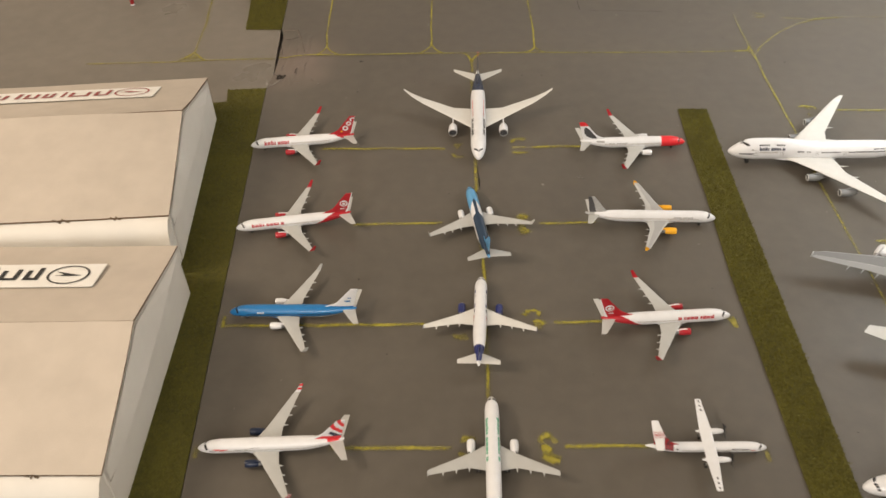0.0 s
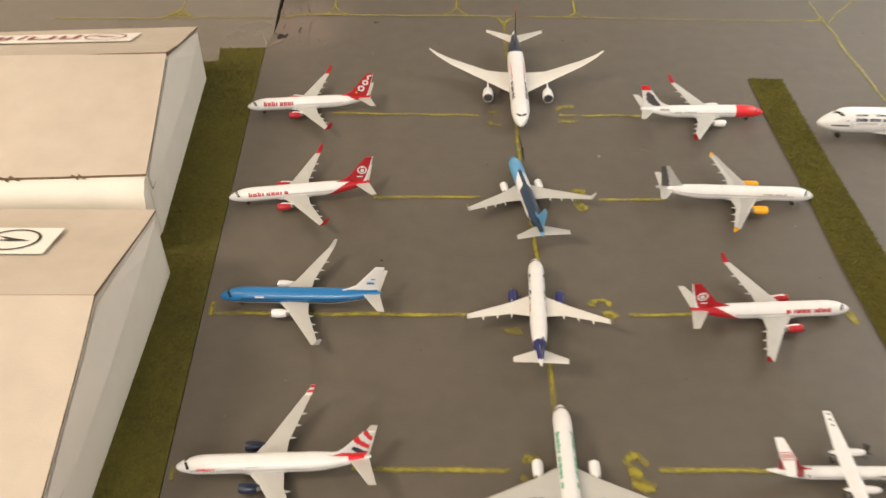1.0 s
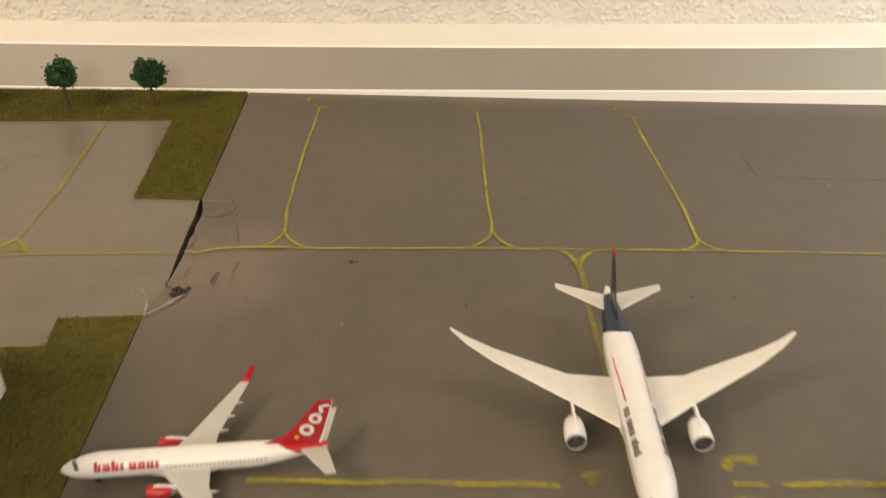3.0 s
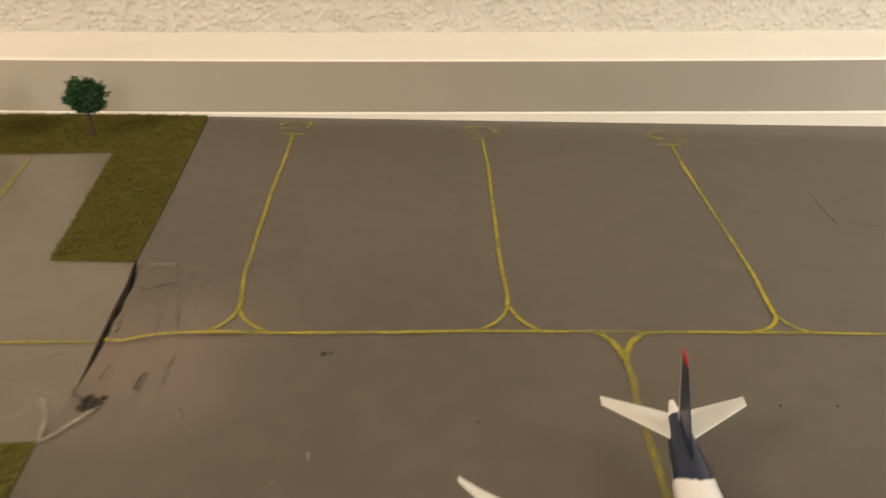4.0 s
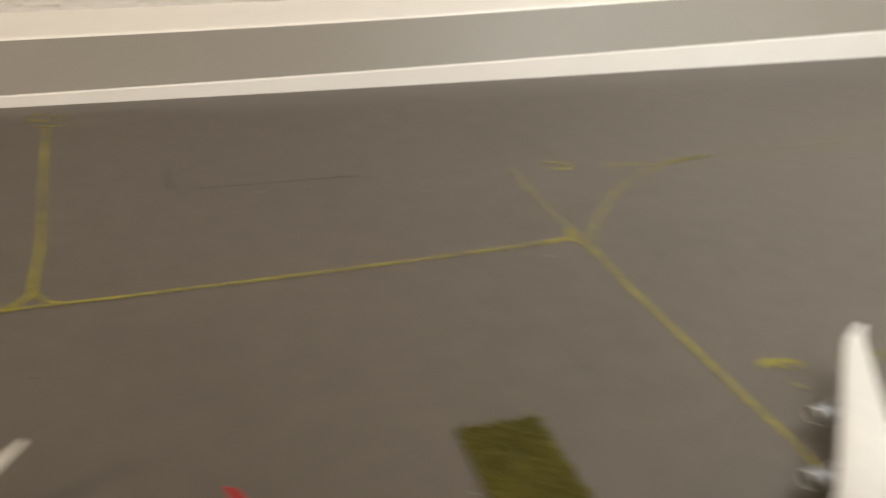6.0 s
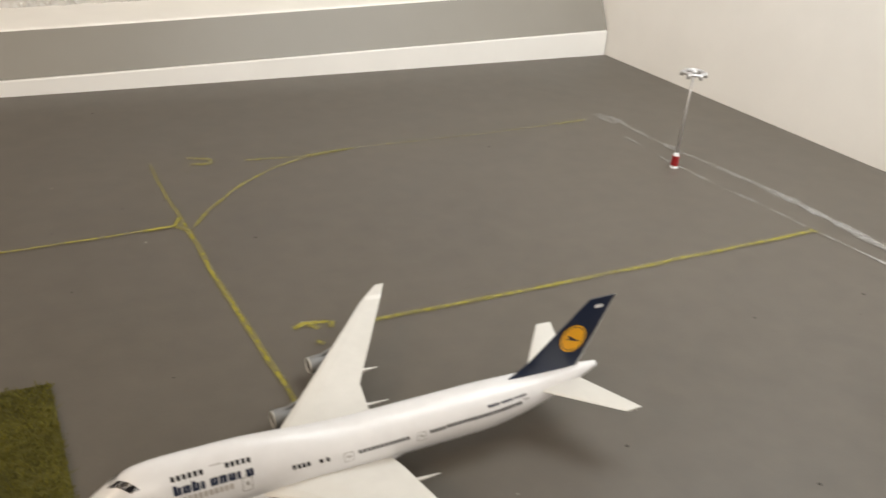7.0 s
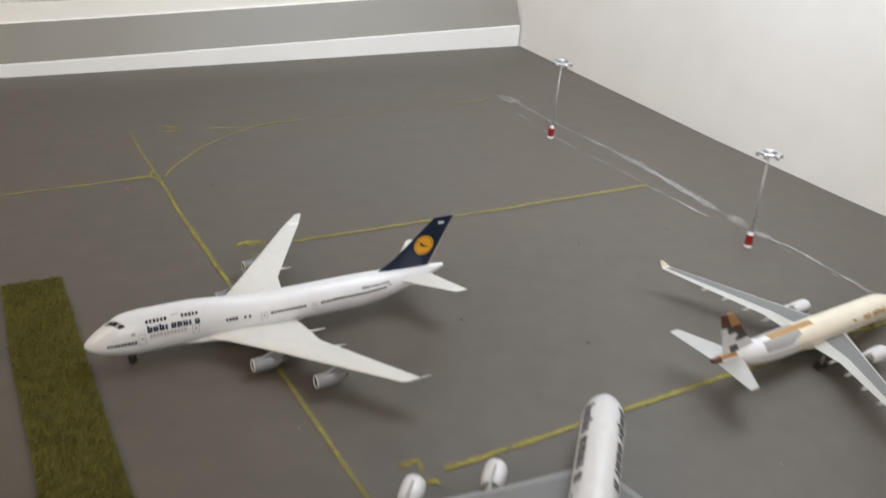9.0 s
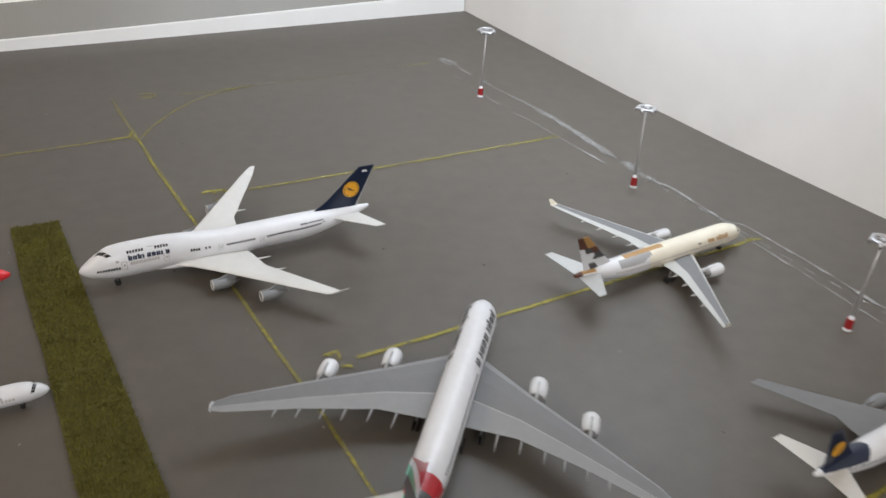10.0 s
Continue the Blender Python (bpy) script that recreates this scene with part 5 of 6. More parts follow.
double_decker = dict(
    body="white", body_paints=["white", "red", "dark_grey", "green"], livery=lambda u, a: 1 if 0.785 < u < 0.838 and a < 1.5 else (2 if 0.838 < u < 0.875 and a < 1.0 else (3 if 0.84 < u < 0.92 and 1.0 < a < 1.8 else 0)),
    wing=["wing_mid", "wing_dark"], panel_more=1, engine="white", pylon="grey", plane="wing", tip="white", cockpit=(2.4, 4.4), cockpit_angle=(8, 60), fin_paints=["red", "white", "dark_grey", "green"],
    fin=lambda u, v: 0 if u + 0.5 * v < 0.55 else (1 if u + 0.5 * v < 0.8 else (3 if u < 0.7 else 2)), titles=[(7.0, 25.5, 40, 64, 9, "dark_grey")], windows=[(27.0, 54.0, 64, 0.75, "window"), (8.0, 56.0, 88, 0.75, "window")], panels=[(24.0, 27.5, 46, 47.5, "grey")])
cream_gold = dict(
    body="cream", body_paints=["cream", "gold", "grey", "brown", "white"], livery=lambda u, a: 3 if u > 0.965 else (1 if u > 0.90 and a < 0.9 else (1 if 0.52 < u < 0.74 and a < 0.35 else (2 if 0.60 < u < 0.78 and a < 1.15 and a > 0.35 and u > 0.52 + 0.12 * a else (4 if u > 0.62 else 0)))),
    wing=["wing", "wing_dark"], panel_more=1, engine="white", plane="wing_light", tip="cream", cockpit=(1.9, 3.5), fin_paints=["brown", "gold", "white", "dark_grey"],
    fin=lambda u, v: (1 if u < 0.52 else 0) if v > 0.68 else ((0 if u < 0.36 else (3 if u < 0.72 else 2)) if v > 0.52 else (3 if (v > 0.30 and u < 0.85 - v) or (v < 0.24 and 0.52 < u < 0.80) else 2)), titles=[(8.0, 15.5, 54, 74, 6, "gold")], panels=[(17.8, 18.8, 58, 66, "dark_grey")], windows=[(7.0, 47.0, 84, 0.75, "pale_window")])
long_navy = dict(
    body="white", body_paints=["white", "navy"], livery=lambda u, a: 1 if 0.76 + 0.05 * a < u < 0.955 and a < 1.0 else 0, wing=["wing"], engine="alu", plane="offwhite", tip="wing", cockpit=(1.9, 3.5), fin_paints=["navy"], fin=lambda u, v: 0,
    fin_marks=[("disc", 0.52, 0.50, 1.7, "yellow"), ("bird", 0.52, 0.50, 1.2, "navy")], titles=[(8.0, 17.0, 58, 70, 9, "navy")], windows=[(7.0, 50.0, 78, 0.75, "window")])

build_aircraft(B738, (-0.1215, 0.6392), 190.5, red_leisure, "white model airliner with red tail, engines and winglet tips")
build_aircraft(B738, (-0.1083, 0.5462), 193.0, red_sweep, "white model airliner with red rear body and fin disc")
build_aircraft(B738, (-0.0920, 0.4701), 184.0, blue_top, "blue-topped model airliner with white belly, fin and engines")
build_aircraft(B738, (-0.0830, 0.3725), 186.8, stripe_tail, "white model airliner with dark blue engines and red striped fin")
build_aircraft(B788, (0.0526, 0.6285), 273.7, navy_tail_wide, "large white model airliner with navy tail and long swept wings")
build_aircraft(B73W, (0.0475, 0.5990), 103.6, blue_wave, "light and dark blue model airliner with white engines parked askew")
build_aircraft(A320, (0.0612, 0.5090), 92.0, navy_tail, "white model airliner with navy tail and navy engines")
build_aircraft(A321, (0.0719, 0.4164), 94.0, green_titles, "white model airliner with green lettering bars and white engines")
build_aircraft(B738, (0.2058, 0.6630), 6.0, red_nose, "white model airliner with bright red nose and red winglets")
build_aircraft(A321, (0.2160, 0.5757), 2.4, yellow_engines, "long white model airliner with yellow engines and grey chequered fin")
build_aircraft(B738, (0.2129, 0.4881), 7.7, red_sweep, "white model airliner with red tail beside the grass strip")
build_aircraft(DH8D, (0.2181, 0.3954), 4.5, turboprop, "white high-wing model turboprop with red tail and black propellers")
build_aircraft(B744, (0.2337, 0.6454), 184.16, jumbo, "large white four-engined model jumbo with navy fin and yellow disc", size=1.016)
build_aircraft(A388, (0.3945, 0.5625), 52.0, double_decker, "huge white double-deck model airliner with two-tone grey wings", size=1.012)
build_aircraft(A332, (0.5572, 0.5803), 7.4, cream_gold, "cream model airliner with gold and brown patterned fin")
build_aircraft(WIDE, (0.567, 0.440), 6.0, dict(long_navy, wing=["wing_dark"], livery=lambda u, a: 1 if 0.74 + 0.03 * a < u < 0.97 and a < 1.1 else 0), "white model airliner with navy tail and yellow disc")
build_aircraft(A332, (0.2597, 0.3722), 184.5, dict(long_navy, fin_marks=[]), "white model airliner with navy tail beside the grass strip")

# ---- grass mats ----
def grass(outline, seed, density, height=0.0016, base=0.0002, label="olive green flocked grass mat on the board"):
    """A thin mat with short upright fibres."""
    mat_ob = part("grass_mat", *prism(outline, base, base + 0.0007), "grass_base", label=label)
    tagged(mat_ob, category="grass", kind="structure")
    rng = np.random.default_rng(seed)
    xy = np.array(outline)
    lo, hi = xy.min(0), xy.max(0)
    n = int((hi - lo).prod() * density)
    p = rng.uniform(lo - 0.0008, hi + 0.0008, (n, 2))
    inside = np.zeros(n, bool)
    for (x0, y0), (x1, y1) in zip(xy, np.roll(xy, -1, 0)):
        cross = (y0 > p[:, 1]) != (y1 > p[:, 1])
        with np.errstate(divide="ignore", invalid="ignore"):
            inside ^= cross & (p[:, 0] < (x1 - x0) * (p[:, 1] - y0) / (y1 - y0) + x0)
    p = p[inside]
    n = len(p)
    turn, bow = rng.uniform(0, 2 * np.pi, n), rng.normal(0, 0.0008, (n, 2))
    w = rng.uniform(0.00012, 0.00026, n)
    h = rng.uniform(0.4, 1.0, n) * height
    side = np.stack([np.cos(turn) * w, np.sin(turn) * w], 1)
    z0 = np.full(n, base + 0.0005)
    a = np.c_[p - side, z0]
    b = np.c_[p + side, z0]
    c = np.c_[p + bow + side * 0.4, z0 + h]
    d = np.c_[p + bow - side * 0.4, z0 + h]
    verts = np.stack([a, b, c, d], 1).reshape(-1, 3)
    me = bpy.data.meshes.new("grass_fibres")
    me.vertices.add(4 * n)
    me.vertices.foreach_set("co", verts.ravel())
    me.loops.add(4 * n)
    me.loops.foreach_set("vertex_index", np.arange(4 * n))
    me.polygons.add(n)
    me.polygons.foreach_set("loop_start", np.arange(n) * 4)
    me.update(calc_edges=True)
    me.materials.append(MAT["grass"])
    ob = new("grass_fibres", me)
    ob.parent = mat_ob
    tagged(ob, kind="stuff")
    return mat_ob


grass([(0.2067, 0.7120), (0.2100, 0.655), (0.2148, 0.606), (0.2200, 0.527), (0.2292, 0.44), (0.2354, 0.3786), (0.255, 0.20), (0.281, 0.20), (0.2611, 0.3742), (0.2478, 0.5125), (0.2370, 0.62), (0.2290, 0.7128)], 1, 3.2e6)
grass([(-0.1312, 0.7252), (-0.1630, 0.7205), (-0.1590, 0.7030), (-0.1960, 0.6985), (-0.44, 0.66), (-0.40, 0.20), (-0.0685, 0.20), (-0.0855, 0.3457), (-0.1062, 0.5148), (-0.1189, 0.62)], 2, 1.5e6, base=-0.0005)
grass([(-0.62, 0.890), (-0.305, 0.9085), (-0.1895, 0.9205), (-0.1735, 0.8215), (-0.1405, 0.8225), (-0.1476, 0.885), (-0.1586, 0.9700), (-0.30, 0.9610), (-0.62, 0.950)], 3, 2.6e6, base=-0.0005)


# ---- hangars of folded card ----
def hangar(back, front, z_back, z_ridge, z_front, long, ink, letters, badge, label, torn=None):
    """A gabled card building. back and front: the foot of its gable wall; the ridge runs away from it."""
    b, f = Vector(back), Vector(front)
    along = (f - b)
    depth = along.length
    along.normalize()
    away = Vector((along.y, -along.x))
    if away.x > 0:
        away = -away
    root = empty("model_hangar", pose(0, 0, 0), label, "model hangar", "card hangars")

    def at(d, l, z):
        p = b + along * d + away * l
        return (p.x, p.y, z)

    mid = depth * 0.5
    t = 0.0012
    g0 = -0.0008

    def slab(ring, inward, mats, name, lab=""):
        n = len(ring)
        iv = Vector(inward)
        verts = [Vector(p) for p in ring] + [Vector(p) + iv for p in ring]
        faces = [tuple(range(n)), tuple(range(2 * n - 1, n - 1, -1))] + [(i, n + i, n + (i + 1) % n, (i + 1) % n) for i in range(n)]
        return part(name, verts, faces, mats, root, lab)

    inn = (away.x * t, away.y * t, 0)
    slab([at(0, 0, g0), at(depth, 0, g0), at(depth, 0, z_front - 0.0012), at(mid, 0, z_ridge - 0.0016), at(0, 0, z_back - 0.0012)], inn, "card", "gable_wall")
    inn2 = (away.x * 0.0004, away.y * 0.0004, 0)
    low = [(0.002, -0.0009, z_back - 0.0030), (depth * 0.18, -0.0026, z_back * 0.93), (depth * 0.40, -0.0034, z_back * 0.86), (depth * 0.66, -0.0030, z_front * 0.78), (depth * 0.86, -0.0018, z_front * 0.70), (depth - 0.002, -0.0008, z_front * 0.72)]
    top = [(0.003, -0.0006, z_back - 0.0020), (depth * 0.22, -0.0006, z_back + (z_ridge - z_back) * 0.42 - 0.0024), (mid, -0.0006, z_ridge - 0.0026), (depth * 0.66, -0.0006, z_front + (z_ridge - z_front) * 0.66 - 0.0026), (depth * 0.86, -0.0006, z_front + (z_ridge - z_front) * 0.27 - 0.0022), (depth - 0.002, -0.0006, z_front - 0.0020)]
    fv = [at(*p) for p in low] + [at(*p) for p in top] + [at(d, l + 0.0005, z) for d, l, z in low]
    # Dark lower rim and the strip below it paint the flap's shadow line.
    part("gable_flap", fv, [(i, i + 1, 7 + i, 6 + i) for i in range(5)] + [(12 + i, 13 + i, i + 1, i) for i in range(5)], ["card", "edge"], root, "folded white card flap under the roof", face_mats=[0] * 5 + [1] * 5)
    part("flap_shade", [at(d, l * 0.15 - 0.0003, z - 0.0002) for d, l, z in low] + [at(d, l * 0.15 - 0.0003, z - 0.0014) for d, l, z in low], [(6 + i, 7 + i, i + 1, i) for i in range(5)], "edge", root, "dark strip painted as shadow under the folded flap")
    slab([at(0, long, g0), at(depth, long, g0), at(depth, long, z_front), at(mid, long, z_ridge - 0.001), at(0, long, z_back)], inn, "card", "gable_wall")
    # the front sheet bulges forward from the eave down to the ground
    curve = [(depth, z_front - 0.0008), (depth + 0.0050, z_front - 0.0022), (depth + 0.0100, z_front - 0.0065), (depth + 0.0135, z_front * 0.58), (depth + 0.0145, z_front * 0.25), (depth + 0.0145, g0)]
    cols = 12
    sheet_v = [at(d - back_in, 0.0004 + (long - 0.0004) * i / (cols - 1), z) for back_in in (0.0, t) for i in range(cols) for d, z in curve]
    nc = len(curve)
    sheet_f = [(o + i * nc + j, o + i * nc + j + 1, o + (i + 1) * nc + j + 1, o + (i + 1) * nc + j) for o in (0, cols * nc) for i in range(cols - 1) for j in range(nc - 1)]
    sheet_f += [(j, j + 1, cols * nc + j + 1, cols * nc + j) for j in range(nc - 1)]
    part("front_wall", sheet_v, sheet_f, "card", root, "bulging white card front under the eave", smooth=True)
    cheek = [at(d - 0.0004, 0.0006, z) for d, z in curve] + [at(depth - 0.001, 0.0006, g0)]
    part("front_cheek", cheek + [(x + inn[0], y + inn[1], z) for x, y, z in cheek], [tuple(range(nc + 1)), tuple(range(2 * nc + 1, nc, -1))], "card", root)
    inb = (along.x * t, along.y * t, 0)
    slab([at(0, 0, g0), at(0, long, g0), at(0, long, z_back), at(0, 0, z_back)], inb, "card", "back_wall")
    # roof: two leaves of card, slightly sagging, with a dark cut edge
    for name, d0, z0, d1, z1 in (("roof_leaf", -0.002, z_back - 0.0006, mid, z_ridge), ("roof_leaf", mid, z_ridge, depth + 0.002, z_front - 0.0006)):
        nx, nd = 24, 8
        verts, faces = [], []
        for k in range(2):
            for i in range(nx):
                for j in range(nd):
                    u, v = i / (nx - 1), j / (nd - 1)
                    sag = 0.0009 * noise.noise((u * 3 + d0 * 50, v * 2, b.y * 30)) - 0.0008 * math.sin(math.pi * v)
                    p = at(d0 + (d1 - d0) * v, -0.0004 + (long + 0.001) * u, z0 + (z1 - z0) * v + 0.0013 * (1 - k) + sag)
                    verts.append(p)
        o = nx * nd
        for i in range(nx - 1):
            for j in range(nd - 1):
                q = (i * nd + j, i * nd + j + 1, (i + 1) * nd + j + 1, (i + 1) * nd + j)
                faces += [q, tuple(o + a for a in reversed(q))]
        top = len(faces)
        rim = [i * nd for i in range(nx)] + [(nx - 1) * nd + j for j in range(1, nd)] + [i * nd + nd - 1 for i in range(nx - 2, -1, -1)] + [j for j in range(nd - 2, 0, -1)]
        for a, c in zip(rim, rim[1:] + rim[:1]):
            faces.append((a, c, o + c, o + a))
        part(name, verts, faces, ["roof", "edge"], root, "beige card roof leaf with a dark cut edge", face_mats=[0] * top + [1] * (len(faces) - top))
    if torn:
        l_t, w_t = torn
        ring_t = [(l_t - w_t, 0.0), (l_t - w_t * 0.55, 0.0030), (l_t - w_t * 0.1, 0.0034), (l_t + w_t * 0.3, 0.0052), (l_t + w_t * 0.6, 0.0048), (l_t + w_t, 0.0)]
        zt = lambda d: z_front + (z_ridge - z_front) * d / (depth - mid) + 0.0012  # noqa: E731
        hole = [at(depth + 0.0026 - d, l, zt(d)) for l, d in ring_t]
        part("torn_edge", hole + [(x, y, z - 0.0012) for x, y, z in hole], [tuple(range(6)), tuple(range(11, 5, -1))] + [(i, 6 + i, 6 + (i + 1) % 6, (i + 1) % 6) for i in range(6)], "edge", root, "torn brown notch in the card edge")
    for l_c, w_c in ((0.030, 0.006), (0.062, 0.010), (0.110, 0.007), (0.150, 0.012)):
        z_c = z_front - 0.0002
        fray = [at(depth + 0.0024 + 0.0006 * (k % 2), l_c + w_c * k / 5, z_c + 0.0012 * (k % 3)) for k in range(6)]
        part("frayed_edge", fray + [(x, y, z - 0.0016) for x, y, z in fray], [(i, i + 1, 7 + i, 6 + i) for i in range(5)], "edge", root)
    # a paper label along the back leaf, with plain bars for its lettering
    l0, l1, d0, d1 = badge
    slope = lambda d: z_back + (z_ridge - z_back) * d / mid + 0.0016  # noqa: E731

    def flat(l_a, l_b, d_a, d_b, lift, mats, name, parent):
        pts = []
        for i in range(7):
            for j in range(2):
                l, d = l_a + (l_b - l_a) * i / 6, d_a + (d_b - d_a) * j
                pts.append(Vector(at(d, l, slope(d) + lift)))
        verts = pts + [p + Vector((0, 0, -0.0005)) for p in pts]
        faces = [(2 * i, 2 * i + 1, 2 * i + 3, 2 * i + 2) for i in range(6)]
        faces += [(0, 14, 15, 1), (12, 13, 27, 26)] + [(2 * i, 2 * i + 2, 2 * i + 16, 2 * i + 14) for i in range(6)] + [(2 * i + 1, 2 * i + 15, 2 * i + 17, 2 * i + 3) for i in range(6)]
        return part(name, verts, faces, mats, parent)

    sheet = flat(l0, l1, d0, d1, 0.0004, "paper", "paper_label", root)
    dm, hh = (d0 + d1) / 2, (d1 - d0)
    ring = []
    for k in range(28):
        for r in (0.365, 0.405):
            a = 2 * math.pi * k / 28
            d = dm + math.sin(a) * r * hh
            ring.append(at(d, l0 + 0.018 + math.cos(a) * r * hh * 1.25, slope(d) + 0.0008))
    part("emblem_ring", ring, [(2 * k, 2 * k + 1, 2 * ((k + 1) % 28) + 1, 2 * ((k + 1) % 28)) for k in range(28)], ink, sheet)
    bar = [at(dm + a * hh, l0 + 0.018 + l * hh, slope(dm + a * hh) + 0.0008) for l, a in ((-0.34, 0.04), (0.0, -0.05), (0.36, -0.16), (0.10, 0.0), (0.34, 0.03), (0.0, 0.06))]
    part("emblem_mark", bar, [tuple(range(6))], ink, sheet)
    x = l0 + 0.034
    for w, tall in letters:
        d_a, d_b, pen = dm - hh * tall * 0.5, dm + hh * 0.22, min(0.0028, w * 0.5)
        bits = [(x, x + pen, d_a, d_b)]
        if w > 0.006:
            bits += [(x + w - pen, x + w, dm - hh * 0.2, d_b), (x + pen, x + w - pen, d_b - 0.0022, d_b)]
        part("letter_bar", *join([([at(d0_, l0_, slope(d0_) + 0.0008) for l0_, d0_ in ((la, da), (lb, da), (lb, db), (la, db))], [(0, 1, 2, 3)]) for la, lb, da, db in bits]), ink, sheet)
        x += w + 0.0035
    return root


hangar((-0.1605, 0.6785), (-0.1380, 0.5190), 0.0365, 0.0625, 0.0405, 0.26, "ink_red", [(0.011, 0.62), (0.015, 0.42), (0.004, 0.6), (0.008, 0.42), (0.010, 0.42), (0.006, 0.6), (0.009, 0.42), (0.008, 0.42)], (0.030, 0.190, 0.018, 0.043), "white card model hangar with beige gabled roof and paper sign", torn=(0.118, 0.009))
hangar((-0.1238, 0.4885), (-0.1115, 0.3350), 0.0400, 0.0590, 0.0385, 0.26, "ink_black", [(0.009, 0.62), (0.011, 0.5), (0.008, 0.62), (0.009, 0.55), (0.012, 0.6), (0.010, 0.5), (0.010, 0.5)], (0.034, 0.190, 0.020, 0.044), "white card model hangar with beige gabled roof and dark sign")


# ---- apron lamps and trees ----
def apron_lamp(x, y, lean=(0, 0), h=0.0490):
    root = empty("apron_lamp", pose(x, y, 0.0001, *lean, 20 * x), "silver model floodlight mast with a red and white foot", "lamp mast", "apron lamps")
    part("foot_plate", *revolve([(0, 0.0021), (0.0005, 0.0021), (0.0007, 0.0019)], 18, "z"), "white", root)
    part("foot_drum", *revolve([(0.0006, 0.0018), (0.0016, 0.0018)], 16, "z"), "white", root, smooth=False)
    part("foot_band", *revolve([(0.0014, 0.0019), (0.0065, 0.0018)], 16, "z"), "lamp_red", root, "red band round the foot")
    part("foot_top", *revolve([(0.0065, 0.0016), (0.0076, 0.0012), (0.0080, 0.0008)], 16, "z"), "white", root)
    part("mast", *revolve([(0.0078, 0.0007), (h, 0.00045)], 10, "z"), "mast", root, smooth=True)
    ring_v, ring_f = [], []
    n, m, big, small = 26, 8, 0.0046, 0.0008
    for i in range(n):
        a = 2 * math.pi * i / n
        for j in range(m):
            b = 2 * math.pi * j / m
            r = big + small * math.cos(b) * 1.5
            ring_v.append((r * math.cos(a), r * math.sin(a), h + small * math.sin(b)))
    for i in range(n):
        for j in range(m):
            ring_f.append((i * m + j, ((i + 1) % n) * m + j, ((i + 1) % n) * m + (j + 1) % m, i * m + (j + 1) % m))
    head = part("lamp_ring", ring_v, ring_f, "chrome", root, "chrome ring at the mast head", smooth=True)
    part("hub", *revolve([(h - 0.0012, 0.0009), (h + 0.0006, 0.0014), (h + 0.001, 0.0008)], 12, "z"), "chrome", root, smooth=True)
    for k in range(3):
        a = math.pi * k / 3
        d, e = Vector((math.cos(a), math.sin(a), 0)), Vector((-math.sin(a), math.cos(a), 0)) * 0.0003
        o = Vector((0, 0, h))
        v = [o + d * 0.0046 + e, o - d * 0.0046 + e, o - d * 0.0046 - e, o + d * 0.0046 - e]
        part("spoke", v + [p + Vector((0, 0, 0.0005)) for p in v], [(3, 2, 1, 0), (4, 5, 6, 7), (0, 1, 5, 4), (1, 2, 6, 5), (2, 3, 7, 6), (3, 0, 4, 7)], "chrome", root)
    for k in range(6):
        a = 2 * math.pi * k / 6 + 0.3
        part("floodlight", *revolve([(h - 0.0018, 0.0009), (h - 0.0006, 0.0010), (h + 0.0004, 0.0006)], 10, "z", (math.cos(a) * 0.0056, math.sin(a) * 0.0056, 0)), "chrome", head, smooth=True)
    return root


for x, y, lean in ((0.5180, 0.8070, (1.5, -1.0)), (0.5422, 0.6530, (-4.0, 2.0)), (0.5545, 0.5000, (0.5, 1.0)), (-0.2960, 0.8622, (0, 0))):
    apron_lamp(x, y, lean)


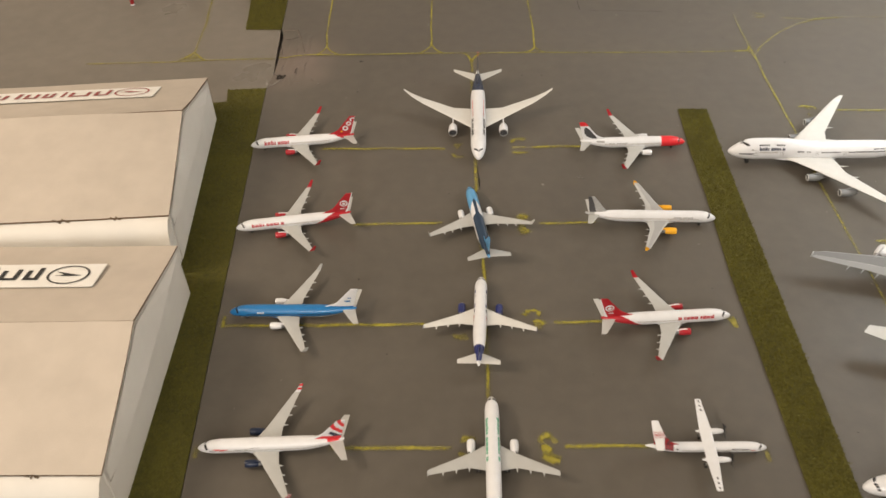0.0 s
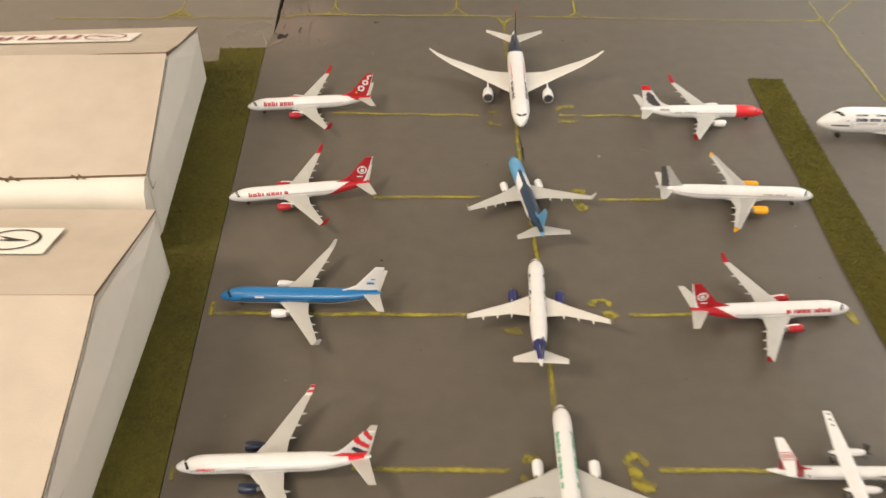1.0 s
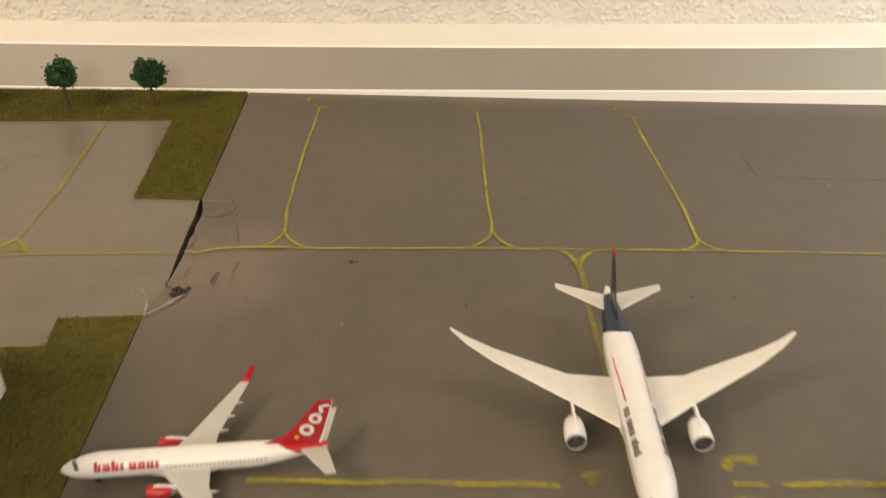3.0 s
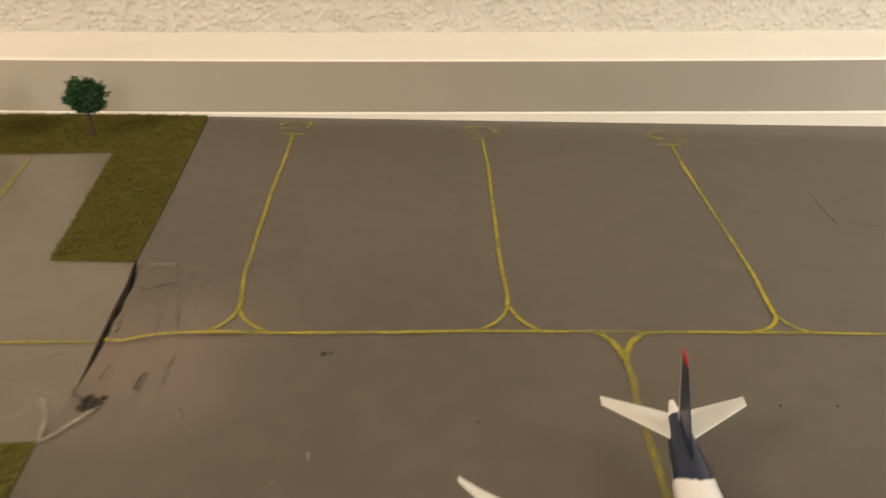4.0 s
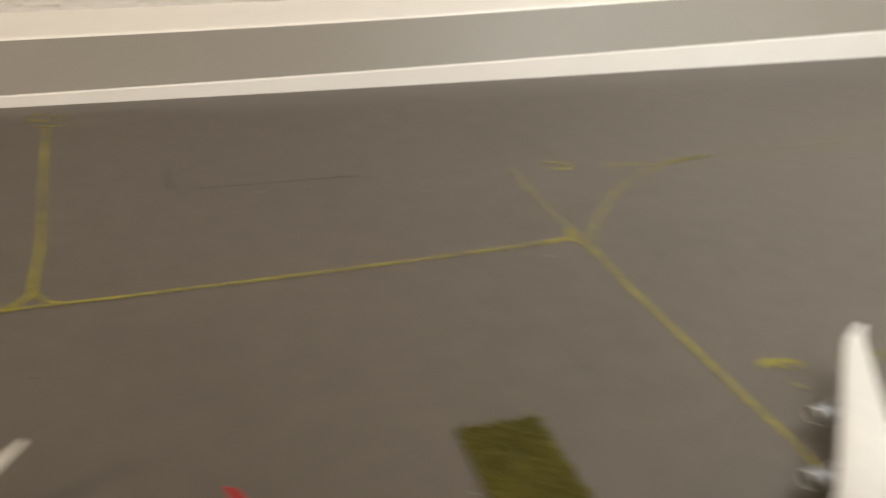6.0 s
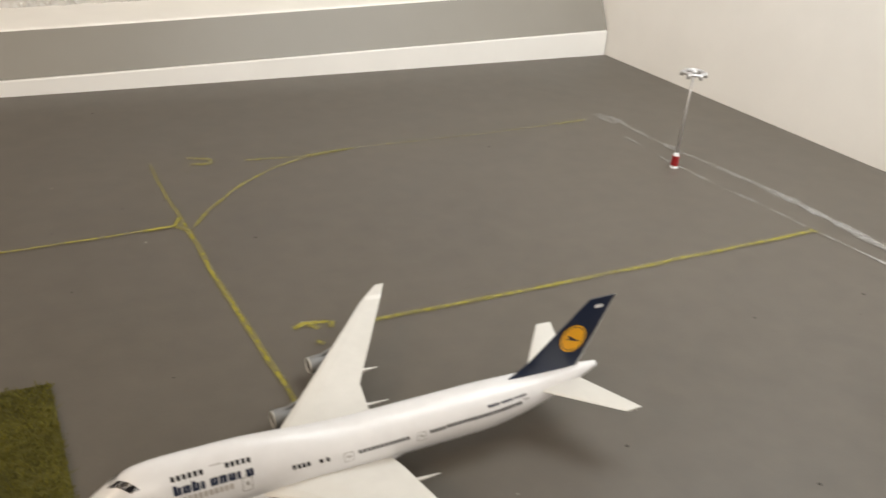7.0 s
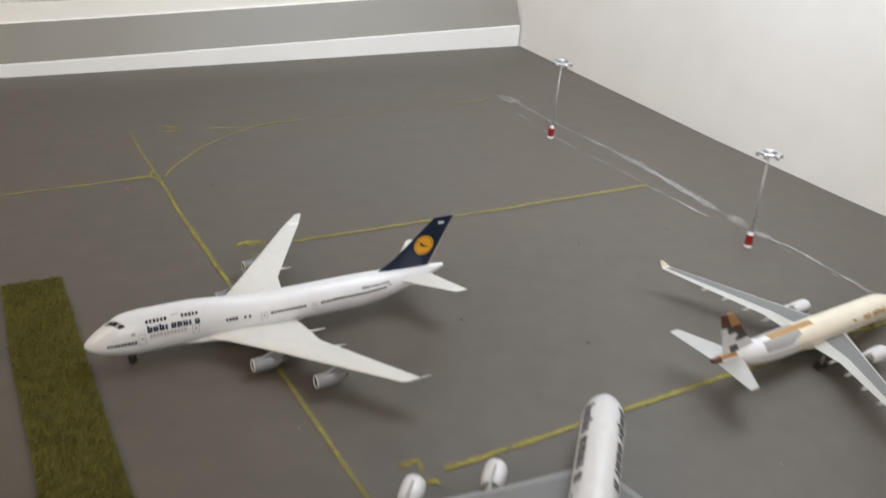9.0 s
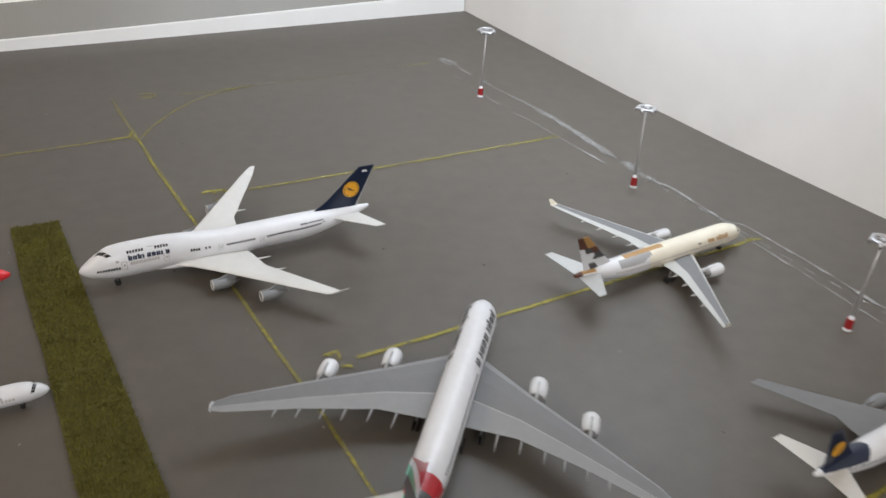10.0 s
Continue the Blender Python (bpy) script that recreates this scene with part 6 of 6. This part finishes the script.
def model_tree(x, y, seed, h=0.0315):
    rng = np.random.default_rng(seed)
    root = empty("model_tree", pose(x, y, 0.0004, 0, 0, seed * 70), "small green model tree with a bare brown trunk on the grass", "tree", "model trees")
    rings = [(0.0, 0.0016, 0.0), (0.004, 0.0012, 0.0003), (0.010, 0.0010, 0.0001), (0.016, 0.0006, -0.0003), (0.021, 0.0003, 0.0)]
    v = [(dx + r * math.cos(2 * math.pi * k / 9), r * math.sin(2 * math.pi * k / 9), z) for z, r, dx in rings for k in range(9)]
    limbs = [(v, grid_faces(len(rings), 9, True))]
    for k in range(7):
        a = 2 * math.pi * k / 7 + rng.uniform(0, 0.5)
        z0 = 0.0120 + 0.0006 * k
        tip = Vector((math.cos(a) * 0.0055, math.sin(a) * 0.0055, z0 + 0.006))
        foot = Vector((0, 0, z0))
        side = Vector((-math.sin(a), math.cos(a), 0)) * 0.0004
        up = Vector((0, 0, 0.0004))
        limbs.append(([foot + side, foot + up, foot - side, tip], [(0, 1, 3), (1, 2, 3), (2, 0, 3)]))
    part("trunk", *join(limbs), "trunk", root)
    # crown: clumps of small flock flakes with gaps
    clumps = []
    for _ in range(64):
        d = rng.normal(0, 1, 3)
        d /= np.linalg.norm(d)
        r = rng.uniform(0.45, 1.0)
        clumps.append((d[0] * 0.0080 * r, d[1] * 0.0080 * r, 0.0205 + d[2] * 0.0078 * r + 0.0012 * (1 - r)))
    verts, faces = [], []
    for cx, cy, cz in clumps:
        for _ in range(170):
            p = np.array((cx, cy, cz)) + rng.normal(0, 0.00125, 3)
            if p[2] < 0.0118 or p[2] > h + 0.001:
                continue
            a, b = rng.normal(0, 1, 3), rng.normal(0, 1, 3)
            a *= 0.0009 / np.linalg.norm(a)
            b *= 0.0008 / np.linalg.norm(b)
            k = len(verts)
            verts += [p - a, p + b, p + a, p - b]
            faces.append((k, k + 1, k + 2, k + 3))
    part("crown", verts, faces, "leaf", root, "uneven dark green flock crown")
    return root


for x, y, seed in ((-0.2075, 0.9385, 1), (-0.2580, 0.9320, 2), (-0.3200, 0.9270, 3)):
    model_tree(x, y, seed)

# ---- wear: broken joint, crumbs and specks ----
rng = random.Random(11)


def chip(x, y, r, z=0.0, tall=0.4):
    n = rng.randint(5, 7)
    ring = [(x + r * rng.uniform(0.6, 1.2) * math.cos(2 * math.pi * k / n), y + r * rng.uniform(0.6, 1.2) * math.sin(2 * math.pi * k / n)) for k in range(n)]
    verts = [(a, b, z) for a, b in ring] + [(x + (a - x) * 0.6, y + (b - y) * 0.6, z + r * tall) for a, b in ring]
    return verts, [tuple(range(n, 2 * n))] + [(i, (i + 1) % n, n + (i + 1) % n, n + i) for i in range(n)]


crumbs = [chip(rng.uniform(-0.08, 0.55), rng.uniform(0.36, 0.95), rng.uniform(0.00025, 0.0006)) for _ in range(16)]
crumbs += [chip(x, y, r) for x, y, r in ((-0.0055, 0.8372, 0.0006), (0.167, 0.8638, 0.0009), (0.10, 0.612, 0.001))]
tagged(part("white_crumbs", *join(crumbs), "debris", label="tiny pale crumbs scattered on the apron"), category="crumbs", kind="stuff")
dark = [chip(rng.uniform(-0.08, 0.55), rng.uniform(0.36, 0.95), rng.uniform(0.0003, 0.0007)) for _ in range(40)] + [chip(-0.0583, 0.771, 0.0013), chip(-0.0560, 0.7715, 0.0008)]
tagged(part("dark_crumbs", *join(dark), "dirt", label="tiny dark crumbs scattered on the apron"), category="crumbs", kind="stuff")
broken = [chip(-0.1222 + rng.uniform(-0.0026, 0.0028), 0.7420 + rng.uniform(-0.0026, 0.0026), rng.uniform(0.0007, 0.0016), 0.0004, 0.6) for _ in range(18)]
tagged(part("broken_filler", *join(broken), "crack", label="broken dark filler at the joint of the boards"), category="rubble", kind="stuff")
